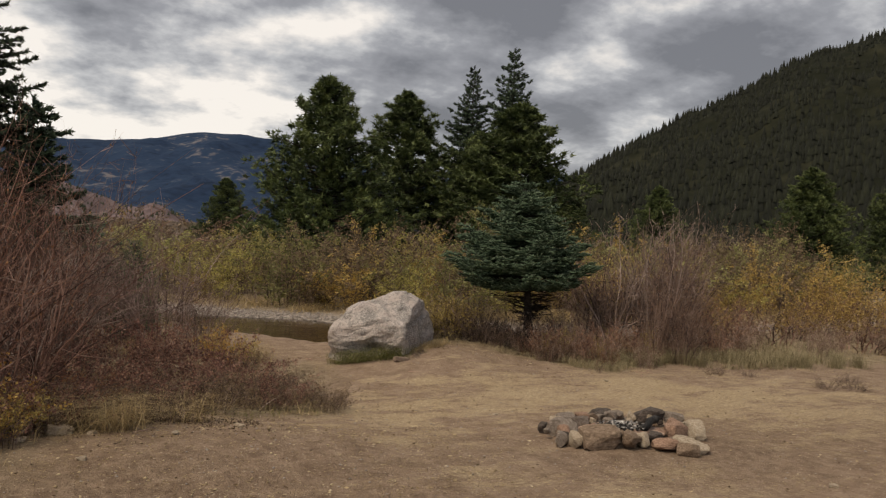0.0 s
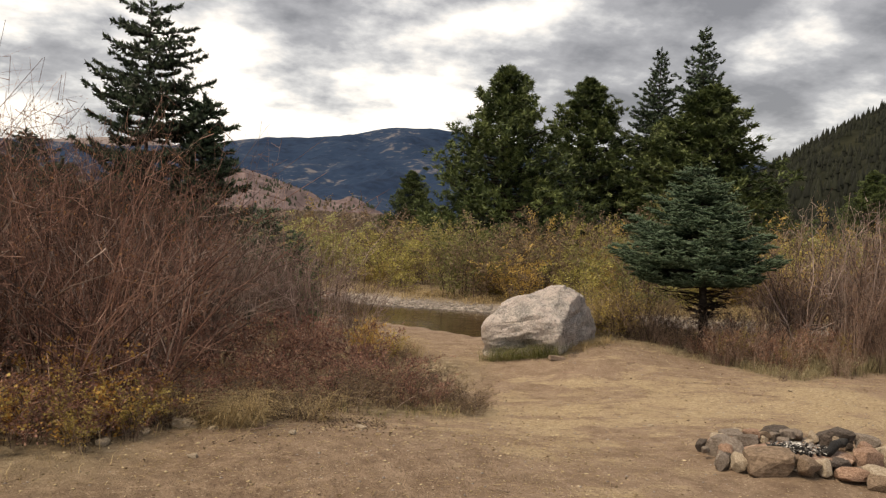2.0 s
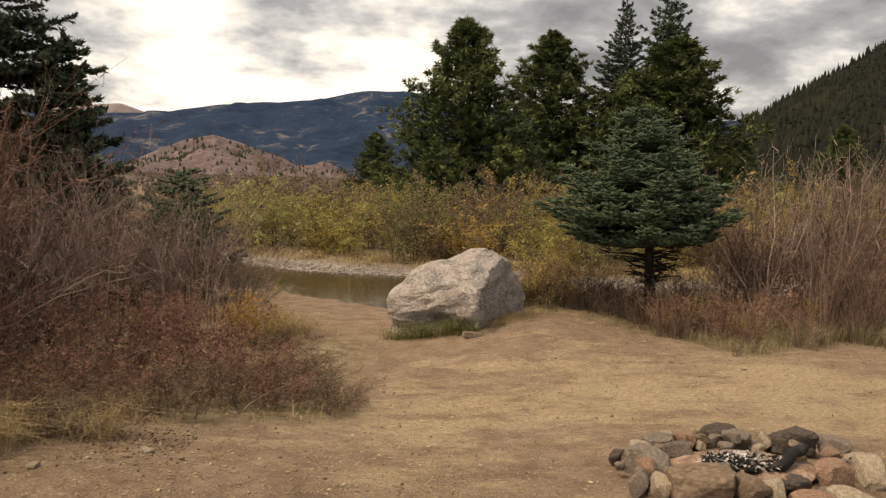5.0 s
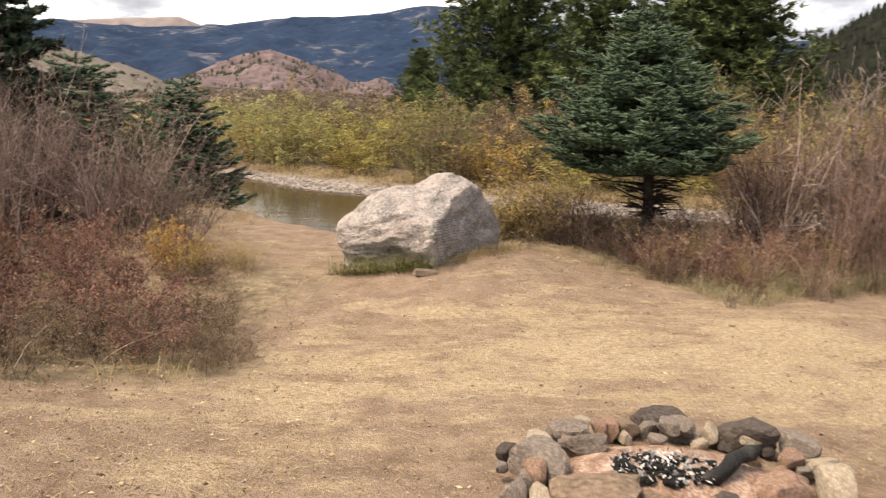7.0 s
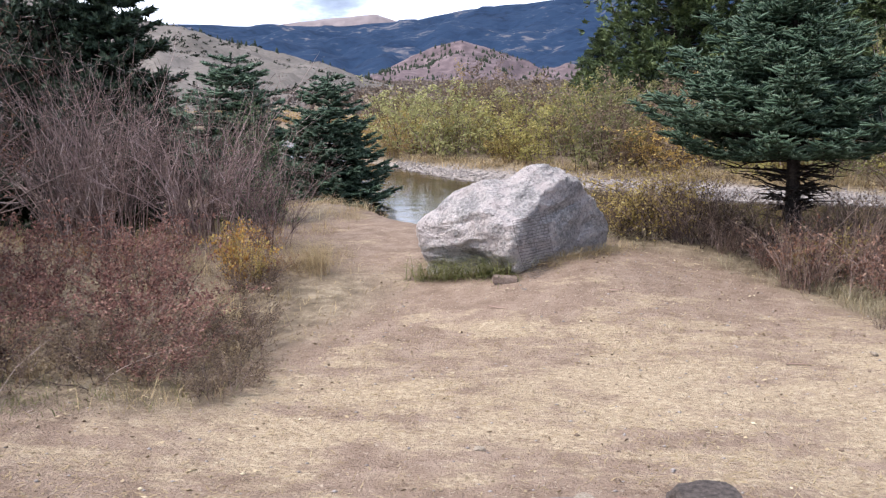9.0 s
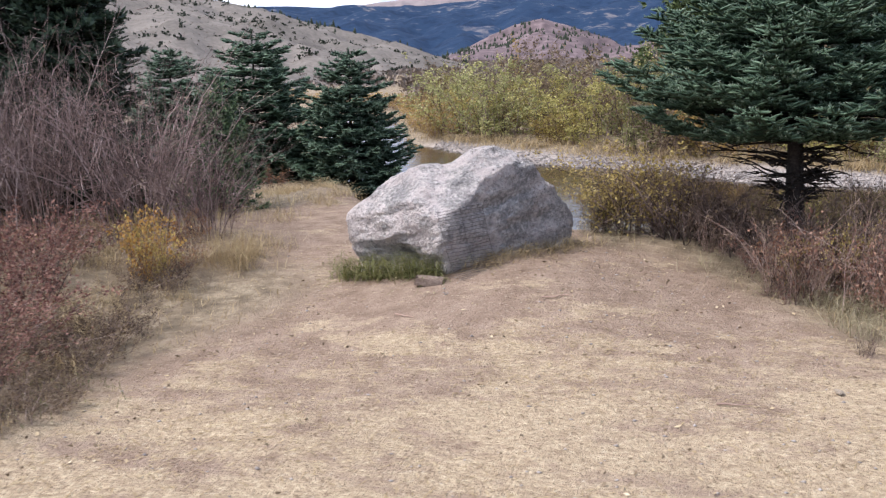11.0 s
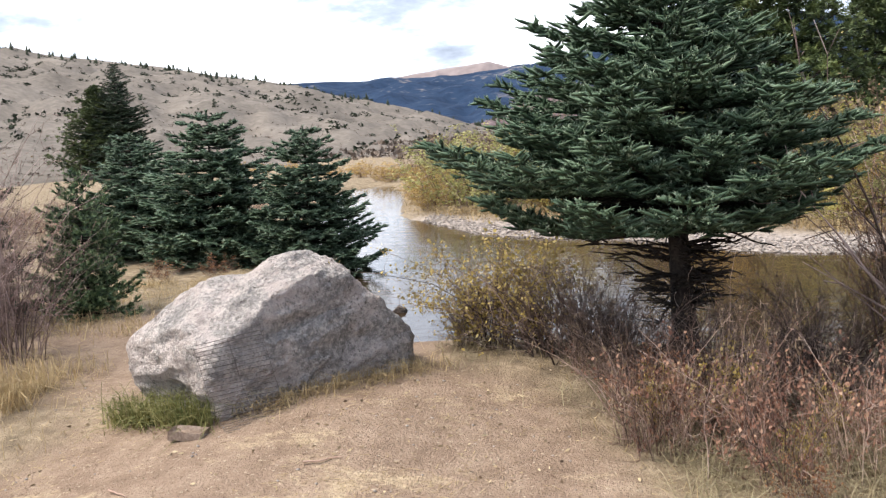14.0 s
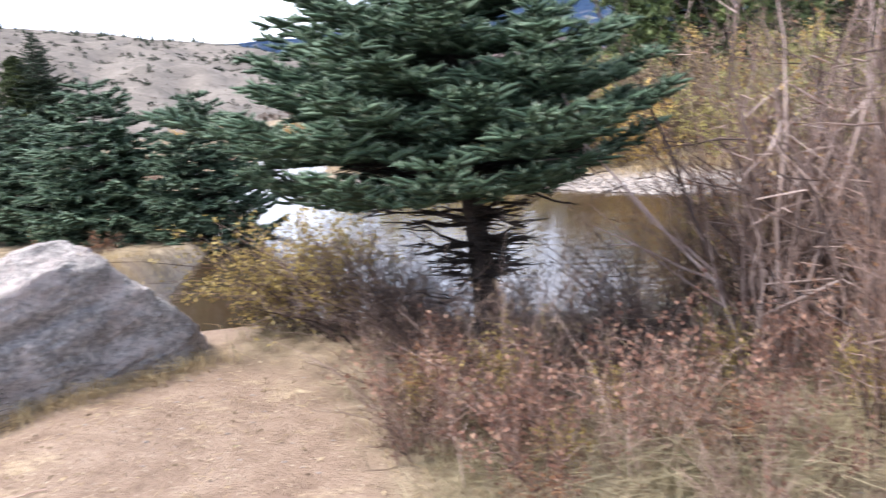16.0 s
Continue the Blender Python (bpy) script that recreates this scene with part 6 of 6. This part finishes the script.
    def open_ground(r_, n):
        x, y = r_.uniform(-6, 7, n * 5), r_.uniform(1.2, 10.4, n * 5)
        dens = np.array([noise.noise(Vector((a * 0.8, b * 1.3, 3.3))) for a, b in zip(x, y)])
        k = (clearing(x, y) < 0.3) & (dens > r_.uniform(-0.25, 0.5, len(x))) & (np.hypot(x - PIT[0], y - PIT[1]) > 0.8)
        return x[k][:n], y[k][:n]

    r_ = np.random.default_rng(90)
    x, y = open_ground(r_, 18000)
    a = r_.uniform(0, 6.28, len(x))
    C = np.stack([x, y, land_z(x, y) + 0.004], -1)
    D = np.stack([np.cos(a), np.sin(a), r_.uniform(-0.02, 0.10, len(x))], -1)
    me = solid("straw_litter", *blades(C, D, r_.uniform(0.02, 0.085, len(x)), r_.uniform(0.0025, 0.005, len(x)), r_.uniform(0, 0.1, len(x))), M_STRAW)
    tagged(new("straw_litter", me), "bits of dry straw strewn over the clearing", "litter", kind="stuff")
    x, y = r_.uniform(-6, 6, 700), r_.uniform(1.5, 10, 700)
    k = np.hypot(x - PIT[0], y - PIT[1]) > 0.9
    x, y = x[k], y[k]
    me = solid("fallen_leaves", *leaves(np.stack([x, y, land_z(x, y) + 0.008], -1), np.stack([np.cos(x * 90), np.sin(x * 90), 0.1 + 0 * x], -1), r_.uniform(0.012, 0.032, len(x)), r_.uniform(0.008, 0.02, len(x))), M_LEAF_BROWN)
    tagged(new("fallen_leaves", me), "small withered leaves scattered on the soil", "litter", kind="stuff")


def build_litter():
    r = np.random.default_rng(110)
    n = 9000
    x, y = r.uniform(-6, 6.5, n), r.uniform(1.2, 10.3, n)
    dens = np.array([noise.noise(Vector((a * 1.1, b * 1.7, 8.1))) for a, b in zip(x, y)])
    k = (dens > r.uniform(-0.5, 0.4, n)) & (np.hypot(x - PIT[0], y - PIT[1]) > 0.75)
    x, y = x[k], y[k]
    a = r.uniform(0, 6.28, len(x))
    me = solid("leaf_litter", *leaves(np.stack([x, y, land_z(x, y) + 0.006], -1), np.stack([np.cos(a), np.sin(a), r.uniform(0, 0.35, len(x))], -1), r.uniform(0.012, 0.036, len(x)), r.uniform(0.006, 0.016, len(x))), M_CHIP)
    tagged(new("leaf_litter", me), "pale and dark bits of leaves and bark on the soil", "litter", kind="stuff")
    n = 6500
    x, y = r.uniform(-6.5, -1.2, n), r.uniform(1.2, 5.8, n)
    pebbles("bark_crumbs", "grit and bark crumbs on the brown soil", x, y, 0.003 + 0.013 * r.uniform(0, 1, n) ** 4, M_CHIP, 99)
    n = 4200
    x, y = r.uniform(-6.5, -1.2, n), r.uniform(1.0, 6.6, n)
    k = np.array([noise.noise(Vector((p * 1.3, q * 1.6, 5.5))) for p, q in zip(x, y)]) > r.uniform(-0.4, 0.4, n)
    x, y = x[k], y[k]
    n = len(x)
    a = r.uniform(0, 6.28, n)
    me = solid("twig_litter", *blades(np.stack([x, y, land_z(x, y) + 0.005], -1), np.stack([np.cos(a), np.sin(a), r.uniform(0, 0.2, n)], -1), r.uniform(0.02, 0.11, n), r.uniform(0.002, 0.005, n), r.uniform(0, 0.2, n)), M_STEM_DARK)
    tagged(new("twig_litter", me), "broken bits of twig lying on the brown soil", "litter", kind="stuff")
    n = 9000
    x, y = r.uniform(-5.6, -2.7, n), r.uniform(4.3, 6.5, n)
    k = np.array([noise.noise(Vector((p * 1.1, q * 1.5, 2.5))) for p, q in zip(x, y)]) + 0.22 * (y - 5.2) > r.uniform(-0.15, 0.45, n)
    x, y = x[k], y[k]
    a = r.uniform(0, 6.28, len(x))
    me = solid("rotten_leaves", *leaves(np.stack([x, y, land_z(x, y) + 0.008], -1), np.stack([np.cos(a), np.sin(a), r.uniform(0, 0.5, len(x))], -1), r.uniform(0.008, 0.026, len(x)), r.uniform(0.005, 0.013, len(x))), M_ROT)
    tagged(new("rotten_leaves", me), "dark rotten leaves gathered before the willow thicket", "litter", kind="stuff")
    # a few dead sticks on the ground
    for i, (x0, y0, L, turn) in enumerate(((2.57, 8.42, 0.32, 22), (2.95, 8.1, 0.25, -35), (2.75, 7.9, 0.2, 60), (1.5, 7.4, 0.16, 10), (-3.6, 5.2, 0.22, 40), (-0.3, 8.4, 0.14, -20), (0.6, 8.7, 0.18, 30))):
        q = np.linspace(-0.5, 0.5, 7)
        P = np.stack([q * L, 0.02 * L * np.sin(q * 9 + i) + 0.03 * r.normal(size=7) * L, 0.010 + 0.03 * L * np.abs(q)], -1)[None]
        ob = new("stick", solid("stick", *tubes(P, (0.0055 * (1 - 0.5 * (q + 0.5)))[None], 5), M_STEM_BROWN))
        ob.matrix_basis = pose(x0, y0, float(land_z(x0, y0)), 0, 0, turn)
        tagged(ob, "thin dead stick lying on the trodden soil", "stick", "dead sticks on the ground")
    for i, (x0, y0, sz) in enumerate(((-4.16, 5.38, 0.13), (-4.6, 4.9, 0.07), (-3.4, 5.05, 0.05), (-2.9, 5.3, 0.06), (-4.0, 4.6, 0.045), (-3.95, 5.25, 0.05), (-4.4, 5.2, 0.06), (2.0, 7.6, 0.04), (1.2, 3.4, 0.05), (-0.3, 6.1, 0.035))):
        stone("small_rock", "small pale rock lying on the bare soil", x0, y0, (sz * 1.4, sz, sz * 0.6), 3, 40 * i, 0.0, 200 + i, "small rocks on the ground")
    for i, (x0, y0) in enumerate(((-1.54, 16.74), (-1.71, 16.47))):
        ob = stone("river_rock", "wet dark rock breaking the river's surface", x0, y0, (0.22, 0.16, 0.16), 1, 30 * i, 0.0, 220 + i, "wet rocks in the river")
        ob.location.z = WATER_Z + 0.01


def pebbles(name, label, x, y, size, material, seed):
    r = np.random.default_rng(seed)
    a = np.array([[1, 0, 0], [-1, 0, 0], [0, 1, 0], [0, -1, 0], [0, 0, 1], [0, 0, -1]], float)
    Fo = np.array([[0, 2, 4], [2, 1, 4], [1, 3, 4], [3, 0, 4], [2, 0, 5], [1, 2, 5], [3, 1, 5], [0, 3, 5]])
    N = len(x)
    V = a[None] * r.uniform(0.6, 1.2, (N, 6, 1)) * size[:, None, None] * [1, 0.8, 0.55] + np.stack([x, y, land_z(x, y) + size * 0.2], -1)[:, None]
    F = Fo[None] + (np.arange(N) * 6)[:, None, None]
    me = solid(name, V.reshape(-1, 3), F.reshape(-1, 3), material, True)
    return tagged(new(name, me), label, "pebbles", kind="stuff")


def build_pebbles():
    r = np.random.default_rng(95)
    n = 2600
    x, y = r.uniform(-6, 6.5, n), r.uniform(1.0, 10.2, n)
    k = clearing(x, y) < 0.6
    pebbles("pebbles", "small pale pebbles scattered on the campsite soil", x[k], y[k], r.uniform(0.004, 0.014, k.sum()), M_GRAVEL, 96)
    n = 480
    x, y = r.uniform(-6, 6.5, n), r.uniform(1.0, 10.4, n)
    k = (clearing(x, y) < 0.7) & (np.hypot(x - PIT[0], y - PIT[1]) > 0.6)
    pebbles("soil_clods", "crumbs of dark soil and bark on the campsite ground", x[k], y[k], 0.004 + 0.014 * r.uniform(0, 1, k.sum()) ** 2, STONES[4], 98)
    n = 14000
    x = r.uniform(-4.5, 22, n)
    y = np.interp(x, BAR_X, BAR_Y) + 0.3 * np.sin(1.1 * x) + r.normal(0.1, 0.75, n)
    pebbles("river_stones", "pale rounded stones of the river gravel bar", x, y, 0.012 + 0.055 * r.uniform(0, 1, n) ** 3, M_GRAVEL, 97)


build_grass()
build_pebbles()
build_litter()
